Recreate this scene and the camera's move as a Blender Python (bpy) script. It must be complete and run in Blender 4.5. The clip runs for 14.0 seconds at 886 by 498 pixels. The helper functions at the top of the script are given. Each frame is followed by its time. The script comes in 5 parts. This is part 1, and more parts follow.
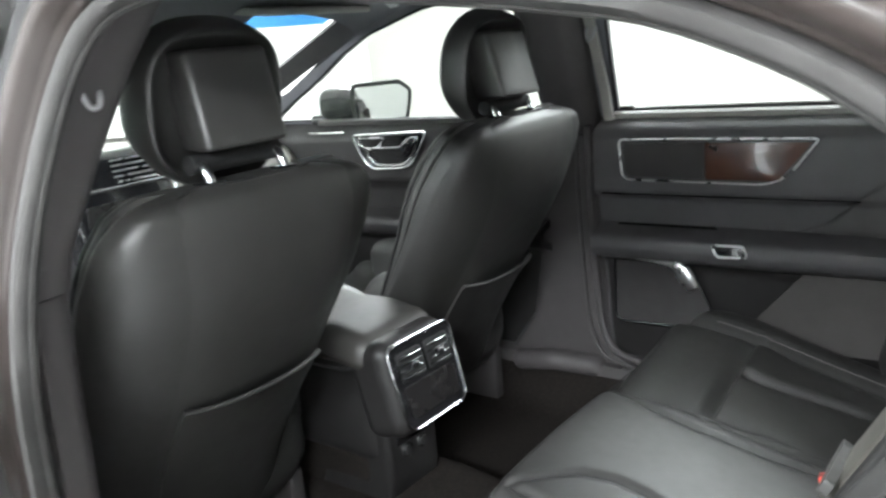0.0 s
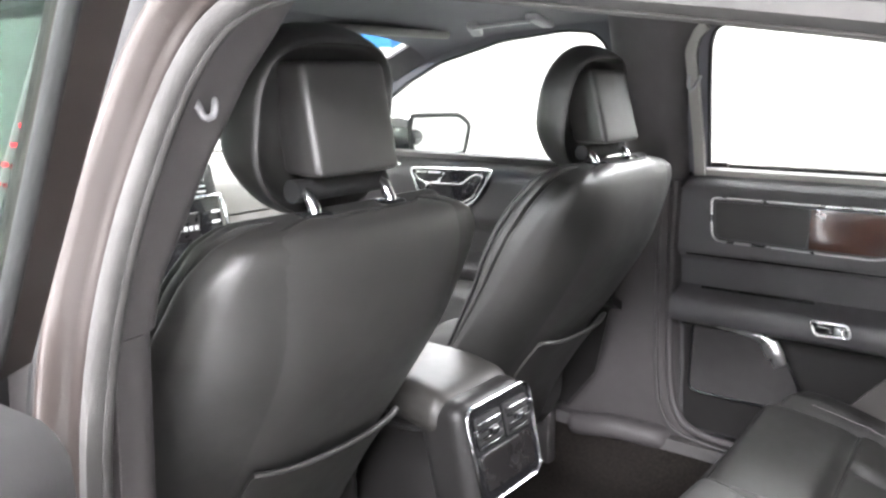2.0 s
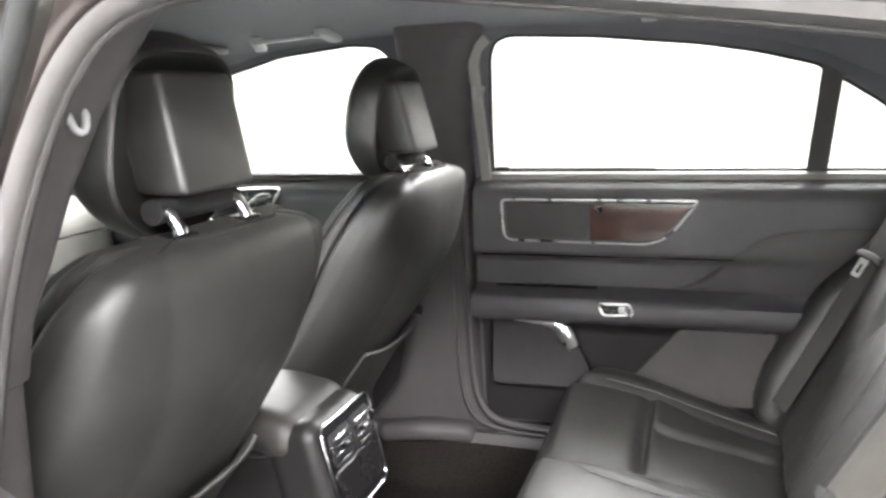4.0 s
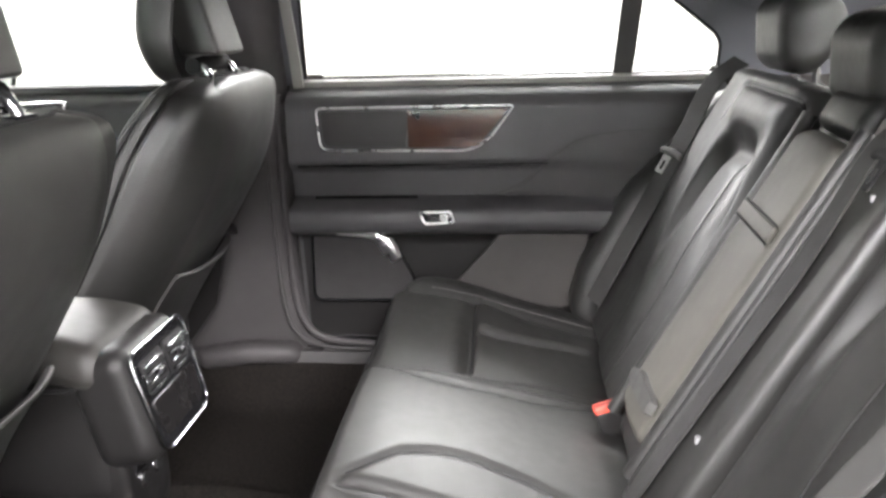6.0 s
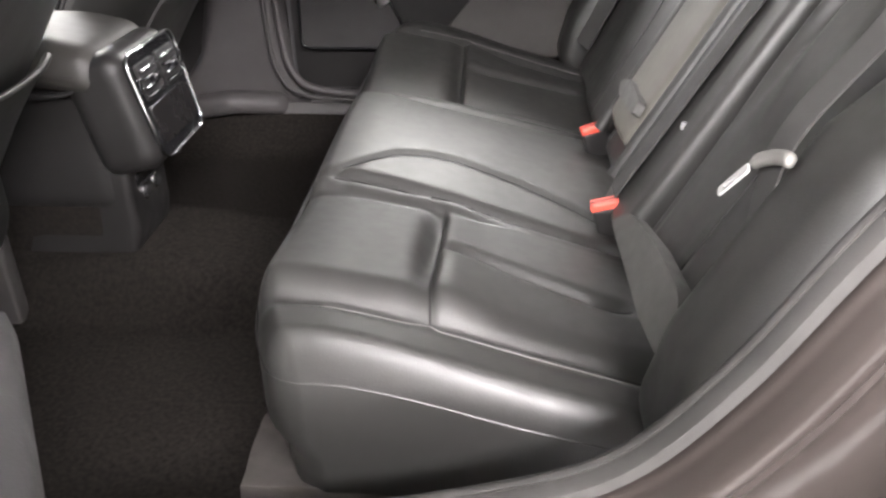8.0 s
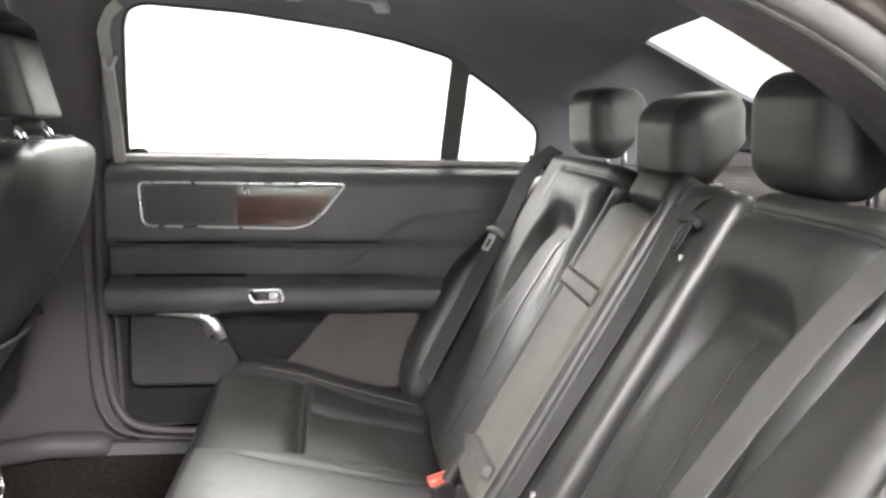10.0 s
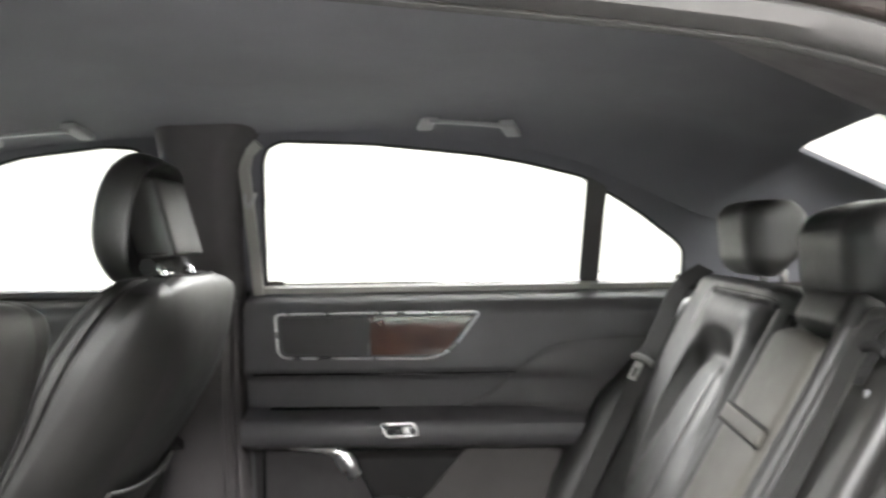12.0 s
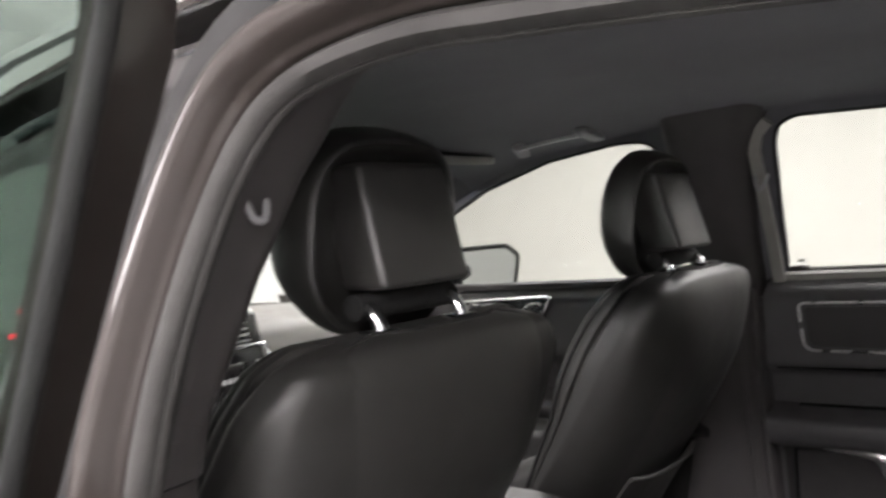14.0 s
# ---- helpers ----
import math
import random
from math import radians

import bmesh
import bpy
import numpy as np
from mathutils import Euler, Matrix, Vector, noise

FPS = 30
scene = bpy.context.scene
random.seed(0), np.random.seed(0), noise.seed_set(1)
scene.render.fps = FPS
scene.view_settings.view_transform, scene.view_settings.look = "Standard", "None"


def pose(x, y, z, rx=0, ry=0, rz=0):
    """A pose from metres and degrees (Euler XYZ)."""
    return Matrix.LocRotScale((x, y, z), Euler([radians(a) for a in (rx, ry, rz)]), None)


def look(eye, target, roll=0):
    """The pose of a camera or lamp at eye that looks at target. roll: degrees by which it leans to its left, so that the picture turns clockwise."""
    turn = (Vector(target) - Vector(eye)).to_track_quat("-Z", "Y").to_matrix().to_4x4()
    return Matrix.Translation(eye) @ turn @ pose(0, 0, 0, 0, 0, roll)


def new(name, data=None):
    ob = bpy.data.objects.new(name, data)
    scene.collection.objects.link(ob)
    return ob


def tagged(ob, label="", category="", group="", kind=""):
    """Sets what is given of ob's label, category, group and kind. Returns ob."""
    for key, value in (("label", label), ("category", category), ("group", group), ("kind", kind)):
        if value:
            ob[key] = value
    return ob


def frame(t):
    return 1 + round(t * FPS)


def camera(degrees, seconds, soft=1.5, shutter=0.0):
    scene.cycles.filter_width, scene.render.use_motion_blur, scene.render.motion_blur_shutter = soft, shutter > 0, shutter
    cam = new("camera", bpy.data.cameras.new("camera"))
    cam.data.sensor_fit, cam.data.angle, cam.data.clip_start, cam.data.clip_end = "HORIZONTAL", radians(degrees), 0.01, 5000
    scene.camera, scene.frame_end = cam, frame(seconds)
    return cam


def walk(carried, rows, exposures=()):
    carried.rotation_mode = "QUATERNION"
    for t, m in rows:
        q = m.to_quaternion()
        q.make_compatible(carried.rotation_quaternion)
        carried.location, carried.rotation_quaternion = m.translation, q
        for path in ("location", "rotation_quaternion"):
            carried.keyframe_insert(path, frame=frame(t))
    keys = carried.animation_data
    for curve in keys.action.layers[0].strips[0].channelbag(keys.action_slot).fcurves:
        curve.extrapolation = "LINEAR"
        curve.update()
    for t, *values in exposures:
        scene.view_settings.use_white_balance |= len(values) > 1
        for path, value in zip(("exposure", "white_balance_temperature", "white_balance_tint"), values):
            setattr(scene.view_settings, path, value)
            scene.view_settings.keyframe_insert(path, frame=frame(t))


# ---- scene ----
cam = camera(56.9, 14.0, soft=2.6, shutter=0.4)
PATH = [
    (0, (0.1800, -1.1770, 1.1990), (-1.0200, 0.3470, 0.7110), -5.5),
    (0.5, (0.0980, -1.2350, 1.2080), (-1.1320, 0.2590, 0.7020), -4.2),
    (1, (0.0520, -1.2050, 1.2150), (-1.1550, 0.3190, 0.7480), -1.1),
    (1.5, (0.0000, -1.1670, 1.2050), (-1.2060, 0.3750, 0.7930), -0.4),
    (2, (-0.0580, -1.1580, 1.1980), (-1.2550, 0.3920, 0.7910), -0.5),
    (2.2, (-0.0740, -1.1640, 1.1960), (-1.2600, 0.3950, 0.7920), -0.3),
    (4.3, (-0.2300, -1.2570, 1.1830), (-0.7300, 0.6410, 0.7980), -2.2),
    (4.5, (-0.2160, -1.2360, 1.1840), (-0.6570, 0.6710, 0.7740), -2.4),
    (5, (-0.2080, -1.1980, 1.1830), (-0.5670, 0.7130, 0.7180), -3.1),
    (5.5, (-0.2180, -1.1960, 1.1780), (-0.5120, 0.7250, 0.7060), -2.6),
    (6, (-0.2370, -1.2100, 1.1350), (-0.4140, 0.7040, 0.5800), -1.6),
    (6.5, (-0.2520, -1.2430, 1.0940), (-0.4150, 0.6360, 0.4310), -1.5),
    (7, (-0.2600, -1.2810, 1.0410), (-0.4510, 0.5580, 0.2760), -2.2),
    (7.5, (-0.2620, -1.2950, 0.9980), (-0.4030, 0.5030, 0.1350), -0.8),
    (8, (-0.2590, -1.3050, 0.9820), (-0.3760, 0.4470, 0.0240), -0.6),
    (8.5, (-0.2640, -1.3080, 0.9910), (-0.3100, 0.4880, 0.1120), 0.9),
    (9, (-0.2640, -1.2920, 1.0440), (-0.1570, 0.6150, 0.4520), 2.7),
    (9.2, (-0.2590, -1.2740, 1.0590), (-0.1050, 0.6570, 0.5610), 2.3),
    (11.3, (-0.2600, -1.1970, 1.0910), (0.0340, 0.7720, 0.8980), 0.8),
    (11.5, (-0.2570, -1.1900, 1.0900), (-0.0370, 0.7930, 0.9450), 0.3),
    (12, (-0.2390, -1.1430, 1.0890), (-0.3270, 0.8550, 1.0680), -1.1),
    (12.5, (-0.2300, -1.0590, 1.1190), (-0.6680, 0.8920, 1.1430), -2.7),
    (13, (-0.2110, -1.0240, 1.1240), (-0.9710, 0.8250, 1.1770), -4.0),
    (13.5, (-0.2060, -1.0360, 1.1280), (-1.2350, 0.6780, 1.1770), -5.0),
    (14, (-0.1760, -1.0940, 1.1310), (-1.4520, 0.4460, 1.1010), -5.0),
]
EXPOSURES = [(0.0, 1.27, 6000, 8), (0.5, 1.70, 6000, 8), (1.0, 2.14, 6080, 12), (2.2, 2.20, 6180, 16), (4.3, 2.04, 6350, 15), (5.5, 1.93, 6350, 15), (6.5, 1.84, 6400, 16), (7.0, 1.72, 6450, 15), (8.0, 1.62, 6480, 17),
             (9.0, 2.14, 6580, 15), (11.3, 1.84, 6300, 14), (11.7, 1.80, 6300, 14), (12.0, 1.62, 6400, 13), (12.5, 0.90, 6550, 16), (13.0, 0.16, 6350, 18), (14.0, 0.38, 6500, 18)]
walk(cam, [(t, look(eye, target, roll)) for t, eye, target, roll in PATH], EXPOSURES)

# ---- exposure, world and lamps ----
# A white photo studio: bright ceiling panels over white walls and floor.
GROUND = -0.12
world = bpy.data.worlds.new("studio_world")
scene.world = world
world.use_nodes = True
world.node_tree.nodes["Background"].inputs["Color"].default_value = (0.9, 0.95, 1.0, 1)
world.node_tree.nodes["Background"].inputs["Strength"].default_value = 0.05


def panel_lamp(name, x, y, z, sx, sy, watts, tint=(1.0, 0.985, 0.96)):
    data = bpy.data.lights.new(name, "AREA")
    data.shape, data.size, data.size_y, data.energy, data.color = "RECTANGLE", sx, sy, watts, tint
    ob = new(name, data)
    ob.matrix_world = pose(x, y, z, 0, 0, 0)
    return ob


LAMP_ROWS = [(-2.4, -4.2, 1.2, 375), (1.2, -4.2, 1.2, 375), (-3.0, 3.45, 2.2, 168), (0.6, 3.45, 2.2, 108)]
for lx, ly, wide, watts in LAMP_ROWS:
    panel_lamp("panel_lamp", lx, ly, 2.95, 2.2, wide, watts)

# ---- materials ----
def material(name, base, rough=0.5, metal=0.0, coat=0.0, spec=0.5, grain=0.0, grain_scale=400.0, blotch=0.15, blotch_scale=6.0,
             rough_var=0.08, cells=False, second=None, bump_dist=0.001, sheen=0.0):
    """A surface with colour blotches at hand size, a fine relief and uneven gloss."""
    m = bpy.data.materials.new(name)
    m.use_nodes = True
    nt = m.node_tree
    b = nt.nodes["Principled BSDF"]
    b.inputs["Metallic"].default_value = metal
    b.inputs["Coat Weight"].default_value = coat
    b.inputs["Coat Roughness"].default_value = 0.05
    b.inputs["Specular IOR Level"].default_value = spec
    b.inputs["Sheen Weight"].default_value = sheen
    tc = nt.nodes.new("ShaderNodeTexCoord")
    big = nt.nodes.new("ShaderNodeTexNoise")
    big.inputs["Scale"].default_value, big.inputs["Detail"].default_value = blotch_scale, 5.0
    nt.links.new(tc.outputs["Object"], big.inputs["Vector"])
    ramp = nt.nodes.new("ShaderNodeMapRange")
    ramp.inputs["From Min"].default_value, ramp.inputs["From Max"].default_value = 0.3, 0.7
    ramp.inputs["To Min"].default_value, ramp.inputs["To Max"].default_value = 0.0, 1.0
    nt.links.new(big.outputs["Fac"], ramp.inputs["Value"])
    mix = nt.nodes.new("ShaderNodeMix")
    mix.data_type = "RGBA"
    lo = [c * (1 - blotch) for c in base] if second is None else list(base)
    hi = [min(1, c * (1 + blotch)) for c in base] if second is None else list(second)
    mix.inputs["A"].default_value, mix.inputs["B"].default_value = (*lo, 1), (*hi, 1)
    nt.links.new(ramp.outputs["Result"], mix.inputs["Factor"])
    nt.links.new(mix.outputs["Result"], b.inputs["Base Color"])
    rr = nt.nodes.new("ShaderNodeMapRange")
    rr.inputs["From Min"].default_value, rr.inputs["From Max"].default_value = 0.3, 0.7
    rr.inputs["To Min"].default_value, rr.inputs["To Max"].default_value = max(0.02, rough - rough_var), min(1, rough + rough_var)
    mid = nt.nodes.new("ShaderNodeTexNoise")
    mid.inputs["Scale"].default_value, mid.inputs["Detail"].default_value = blotch_scale * 5, 6.0
    nt.links.new(tc.outputs["Object"], mid.inputs["Vector"])
    nt.links.new(mid.outputs["Fac"], rr.inputs["Value"])
    nt.links.new(rr.outputs["Result"], b.inputs["Roughness"])
    if grain:
        if cells:
            g = nt.nodes.new("ShaderNodeTexVoronoi")
            g.feature = "SMOOTH_F1"
            out = g.outputs["Distance"]
        else:
            g = nt.nodes.new("ShaderNodeTexNoise")
            g.inputs["Detail"].default_value = 3.0
            out = g.outputs["Fac"]
        g.inputs["Scale"].default_value = grain_scale
        nt.links.new(tc.outputs["Object"], g.inputs["Vector"])
        bump = nt.nodes.new("ShaderNodeBump")
        bump.inputs["Strength"].default_value, bump.inputs["Distance"].default_value = grain, bump_dist
        nt.links.new(out, bump.inputs["Height"])
        nt.links.new(bump.outputs["Normal"], b.inputs["Normal"])
    return m


def glass_material(name, tint):
    m = bpy.data.materials.new(name)
    m.use_nodes = True
    nt = m.node_tree
    nt.nodes.clear()
    out = nt.nodes.new("ShaderNodeOutputMaterial")
    clear = nt.nodes.new("ShaderNodeBsdfTransparent")
    clear.inputs["Color"].default_value = (*tint, 1)
    shine = nt.nodes.new("ShaderNodeBsdfGlossy")
    shine.inputs["Roughness"].default_value = 0.01
    edge = nt.nodes.new("ShaderNodeLayerWeight")
    edge.inputs["Blend"].default_value = 0.5
    power = nt.nodes.new("ShaderNodeMath")
    power.operation = "POWER"
    power.inputs[1].default_value = 4.5
    nt.links.new(edge.outputs["Facing"], power.inputs[0])
    fres = nt.nodes.new("ShaderNodeMath")
    fres.operation = "MULTIPLY_ADD"
    fres.inputs[1].default_value, fres.inputs[2].default_value = 0.55, 0.025
    nt.links.new(power.outputs["Value"], fres.inputs[0])
    mix = nt.nodes.new("ShaderNodeMixShader")
    nt.links.new(fres.outputs["Value"], mix.inputs["Fac"])
    nt.links.new(clear.outputs["BSDF"], mix.inputs[1])
    nt.links.new(shine.outputs["BSDF"], mix.inputs[2])
    nt.links.new(mix.outputs["Shader"], out.inputs["Surface"])
    return m


def glowing(name, colour, strength):
    m = bpy.data.materials.new(name)
    m.use_nodes = True
    b = m.node_tree.nodes["Principled BSDF"]
    b.inputs["Base Color"].default_value = (*colour, 1)
    b.inputs["Emission Color"].default_value = (*colour, 1)
    b.inputs["Emission Strength"].default_value = strength
    return m


LEATHER = material("black_leather", (0.0170, 0.0166, 0.0154), 0.49, spec=0.72, rough_var=0.04, grain=0.16, grain_scale=520, cells=True, blotch=0.2, blotch_scale=9, bump_dist=0.0006)
VINYL = material("black_vinyl", (0.024, 0.0233, 0.0220), 0.44, spec=0.72, rough_var=0.03, grain=0.25, grain_scale=600, cells=True, blotch=0.15, bump_dist=0.0005)
TRIM = material("soft_grained_plastic", (0.055, 0.0535, 0.055), 0.5, spec=0.45, grain=0.25, grain_scale=700, cells=True, blotch=0.12, bump_dist=0.0005)
TRIM_HARD = material("hard_grained_plastic", (0.050, 0.047, 0.046), 0.5, spec=0.4, grain=0.2, grain_scale=900, blotch=0.15, bump_dist=0.0004)
INSERT = material("grey_insert_vinyl", (0.062, 0.060, 0.060), 0.55, spec=0.45, grain=0.25, grain_scale=600, cells=True, blotch=0.12, bump_dist=0.0005)
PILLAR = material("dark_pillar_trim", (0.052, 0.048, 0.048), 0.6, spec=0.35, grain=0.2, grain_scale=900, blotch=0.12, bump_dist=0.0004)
POCKET = material("grey_lower_trim", (0.054, 0.050, 0.047), 0.6, spec=0.4, grain=0.3, grain_scale=700, blotch=0.12, bump_dist=0.0005)
HEADCLOTH = material("charcoal_headliner_cloth", (0.100, 0.101, 0.110), 0.92, spec=0.1, grain=0.5, grain_scale=1500, blotch=0.12, blotch_scale=3, bump_dist=0.0006, sheen=0.1)
CARPET = material("black_loop_carpet", (0.014, 0.0125, 0.0115), 0.97, spec=0.05, grain=1.0, grain_scale=800, blotch=0.5, blotch_scale=130, second=(0.030, 0.026, 0.023), bump_dist=0.004)
SILLCARPET = material("grey_sill_carpet", (0.075, 0.068, 0.064), 0.95, spec=0.1, grain=0.9, grain_scale=900, blotch=0.3, blotch_scale=14, bump_dist=0.003)
CHROME = material("polished_chrome", (0.82, 0.82, 0.83), 0.14, metal=1.0, rough_var=0.06, blotch=0.05)
SATIN = material("satin_silver", (0.55, 0.55, 0.55), 0.3, metal=1.0, blotch=0.06)
BRIGHT = material("bright_satin_metal", (0.93, 0.93, 0.93), 0.30, metal=1.0, rough_var=0.05, blotch=0.04)
DARKTRIM = material("dark_console_plastic", (0.015, 0.0142, 0.014), 0.46, spec=0.35, grain=0.2, grain_scale=900, blotch=0.15, bump_dist=0.0004)
PIANO = material("gloss_black", (0.012, 0.012, 0.013), 0.1, coat=0.6, rough_var=0.04)
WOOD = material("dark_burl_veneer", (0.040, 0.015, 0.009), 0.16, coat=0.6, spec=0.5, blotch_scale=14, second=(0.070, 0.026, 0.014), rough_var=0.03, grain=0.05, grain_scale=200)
PAINT = material("brown_grey_metallic_paint", (0.032, 0.0262, 0.024), 0.42, metal=0.0, coat=0.32, spec=0.12, grain=0.03, grain_scale=1800, blotch=0.06, rough_var=0.02)
SEAL = material("grey_flocked_rubber", (0.040, 0.0385, 0.037), 0.66, spec=0.25, grain=0.3, grain_scale=1200, blotch=0.22, blotch_scale=12, bump_dist=0.0005)
PALE_SEAL = material("pale_grey_seal", (0.22, 0.215, 0.20), 0.6, grain=0.2, grain_scale=900, blotch=0.1)
RUBBER = material("black_rubber", (0.016, 0.016, 0.016), 0.7, spec=0.3, grain=0.25, grain_scale=600, blotch=0.25)
WEBBING = material("black_belt_webbing", (0.032, 0.0315, 0.030), 0.7, spec=0.35, grain=0.6, grain_scale=1300, blotch=0.1, bump_dist=0.0006)
RED = material("red_release_plastic", (0.70, 0.085, 0.055), 0.35, blotch=0.08)
RED_DARK = material("dark_red_slot", (0.10, 0.012, 0.010), 0.5, blotch=0.1)
GRILLE = material("speaker_cloth", (0.030, 0.028, 0.028), 0.7, spec=0.3, grain=0.9, grain_scale=1400, cells=True, blotch=0.12, bump_dist=0.001)
# Dark dash coloured pale: windshield light and haze are put into the base.
DASH = material("lit_dash_top", (0.24, 0.235, 0.215), 0.55, spec=0.45, grain=0.25, grain_scale=700, blotch=0.08, bump_dist=0.0005)
SCREEN = material("dark_screen", (0.014, 0.013, 0.013), 0.28, coat=0.2, blotch=0.1, rough_var=0.03)
LETTER = material("pale_print", (0.7, 0.7, 0.7), 0.5, blotch=0.02)
STITCH = material("grey_thread", (0.18, 0.17, 0.165), 0.7, blotch=0.2, blotch_scale=200)
WALLPAINT = material("white_wall_paint", (0.83, 0.83, 0.82), 0.75, spec=0.3, grain=0.1, grain_scale=60, blotch=0.03, blotch_scale=0.6)
# Window brightness set by colour: this wall is darker than the other white ones.
BACKWALL = material("dimmed_wall_paint", (0.50, 0.49, 0.465), 0.75, spec=0.3, grain=0.1, grain_scale=60, blotch=0.04, blotch_scale=0.6)
FLOORPAINT = material("white_epoxy_floor", (0.60, 0.60, 0.59), 0.4, spec=0.4, grain=0.05, grain_scale=40, blotch=0.05, blotch_scale=0.8)
VISOR = material("pale_visor_cloth", (0.26, 0.255, 0.24), 0.85, spec=0.2, grain=0.4, grain_scale=1200, blotch=0.08)
# Paler than the bench leather: the light the flaps catch is in the colour.
FLAP = material("lit_flap_leather", (0.048, 0.047, 0.044), 0.5, spec=0.6, grain=0.18, grain_scale=520, cells=True, blotch=0.15, blotch_scale=12, bump_dist=0.0006)
ARMREST = material("pale_armrest_leather", (0.071, 0.067, 0.057), 0.54, spec=0.5, rough_var=0.04, grain=0.16, grain_scale=520, cells=True, blotch=0.18, blotch_scale=9, bump_dist=0.0006)
ZINC = material("bright_plated_steel", (0.62, 0.62, 0.61), 0.34, metal=0.6, rough_var=0.05, blotch=0.04)
LID = material("worn_lid_leather", (0.032, 0.030, 0.027), 0.55, spec=0.5, rough_var=0.03, grain=0.15, grain_scale=520, cells=True, blotch=0.15, blotch_scale=9, bump_dist=0.0005)
GLASS = glass_material("car_glass", (0.82, 0.84, 0.82))
GREEN_GLASS = glass_material("green_side_glass", (0.53, 0.59, 0.56))
SHADE_GLASS = glass_material("blue_shade_band", (0.35, 0.66, 1.0))
MIRROR = material("mirror_silver", (0.36, 0.37, 0.36), 0.03, metal=1.0, blotch=0.01, rough_var=0.01)
LAMPGLOW = glowing("lit_diffuser", (1.0, 0.98, 0.95), 6.0)
REDGLOW = glowing("red_indicator", (1.0, 0.02, 0.03), 1.3)
HANDLE = material("grey_handle_plastic", (0.22, 0.22, 0.225), 0.45, grain=0.15, grain_scale=700, blotch=0.08)
BUTTON = material("grey_belt_plastic", (0.115, 0.112, 0.105), 0.5, grain=0.15, grain_scale=700, blotch=0.08)
INLAY_BLACK = material("dark_lacquer", (0.026, 0.024, 0.023), 0.42, spec=0.4, blotch=0.1, rough_var=0.02)
# Same veneer as WOOD, with the light on the open door painted in.
WOOD_LIT = material("lit_burl_veneer", (0.22, 0.075, 0.02), 0.15, coat=0.9, blotch_scale=30, second=(0.30, 0.10, 0.03))

# ---- mesh tools ----
def part(name, bm, mat, parent=None, label="", smooth=True, m=None):
    """One bmesh as one mesh object, under a thing or a part."""
    bmesh.ops.recalc_face_normals(bm, faces=bm.faces)
    me = bpy.data.meshes.new(name)
    bm.to_mesh(me)
    bm.free()
    if smooth:
        me.shade_smooth()
        me.set_sharp_from_angle(angle=radians(50))
    me.materials.append(mat)
    ob = new(name, me)
    if m is not None:
        ob.matrix_world = m
    if parent is not None:
        ob.parent = parent
    if label:
        tagged(ob, label=label)
    return ob


def thing(name, label, category, group="", kind="", at=None):
    ob = new(name)
    ob.empty_display_size = 0.05
    if at is not None:
        ob.matrix_world = at
    return tagged(ob, label, category, group, kind)


def lerp(a, b, k):
    return a + (b - a) * k


def table(rows, x):
    """Smooth reading between rows of (x, value)."""
    if x <= rows[0][0]:
        return rows[0][1]
    for (x0, v0), (x1, v1) in zip(rows, rows[1:]):
        if x <= x1:
            return lerp(v0, v1, (x - x0) / (x1 - x0))
    return rows[-1][1]


def smooth_table(rows, x, w):
    return sum(table(rows, x + w * k / 4) for k in range(-4, 5)) / 9


def bell(d, w):
    return math.exp(-(d / w) ** 2)


def step(a, b, x):
    k = min(1, max(0, (x - a) / (b - a)))
    return k * k * (3 - 2 * k)


def curve_through(pts, n=8, closed=False):
    """Points of a Catmull-Rom curve through pts."""
    pts = [Vector(p) for p in pts]
    out, c = [], len(pts)
    for i in range(c if closed else c - 1):
        p1, p2 = pts[i], pts[(i + 1) % c]
        p0 = pts[i - 1] if (closed or i > 0) else p1 * 2 - p2
        p3 = pts[(i + 2) % c] if (closed or i + 2 < c) else p2 * 2 - p1
        for j in range(n):
            t = j / n
            out.append(0.5 * ((2 * p1) + (p2 - p0) * t + (2 * p0 - 5 * p1 + 4 * p2 - p3) * t * t + (3 * p1 - p0 - 3 * p2 + p3) * t ** 3))
    if not closed:
        out.append(pts[-1])
    return out


def rounded(poly, r=0.01, n=4):
    """A 2D polygon with rounded corners; r may be one for each corner."""
    out, c = [], len(poly)
    rs = r if isinstance(r, (list, tuple)) else [r] * c
    for i in range(c):
        p, a, b = Vector(poly[i]), Vector(poly[i - 1]), Vector(poly[(i + 1) % c])
        k = min(rs[i], 0.45 * (a - p).length, 0.45 * (b - p).length)
        s, e = p + (a - p).normalized() * k, p + (b - p).normalized() * k
        for j in range(n + 1):
            t = j / n
            out.append((1 - t) ** 2 * s + 2 * t * (1 - t) * p + t * t * e)
    return out


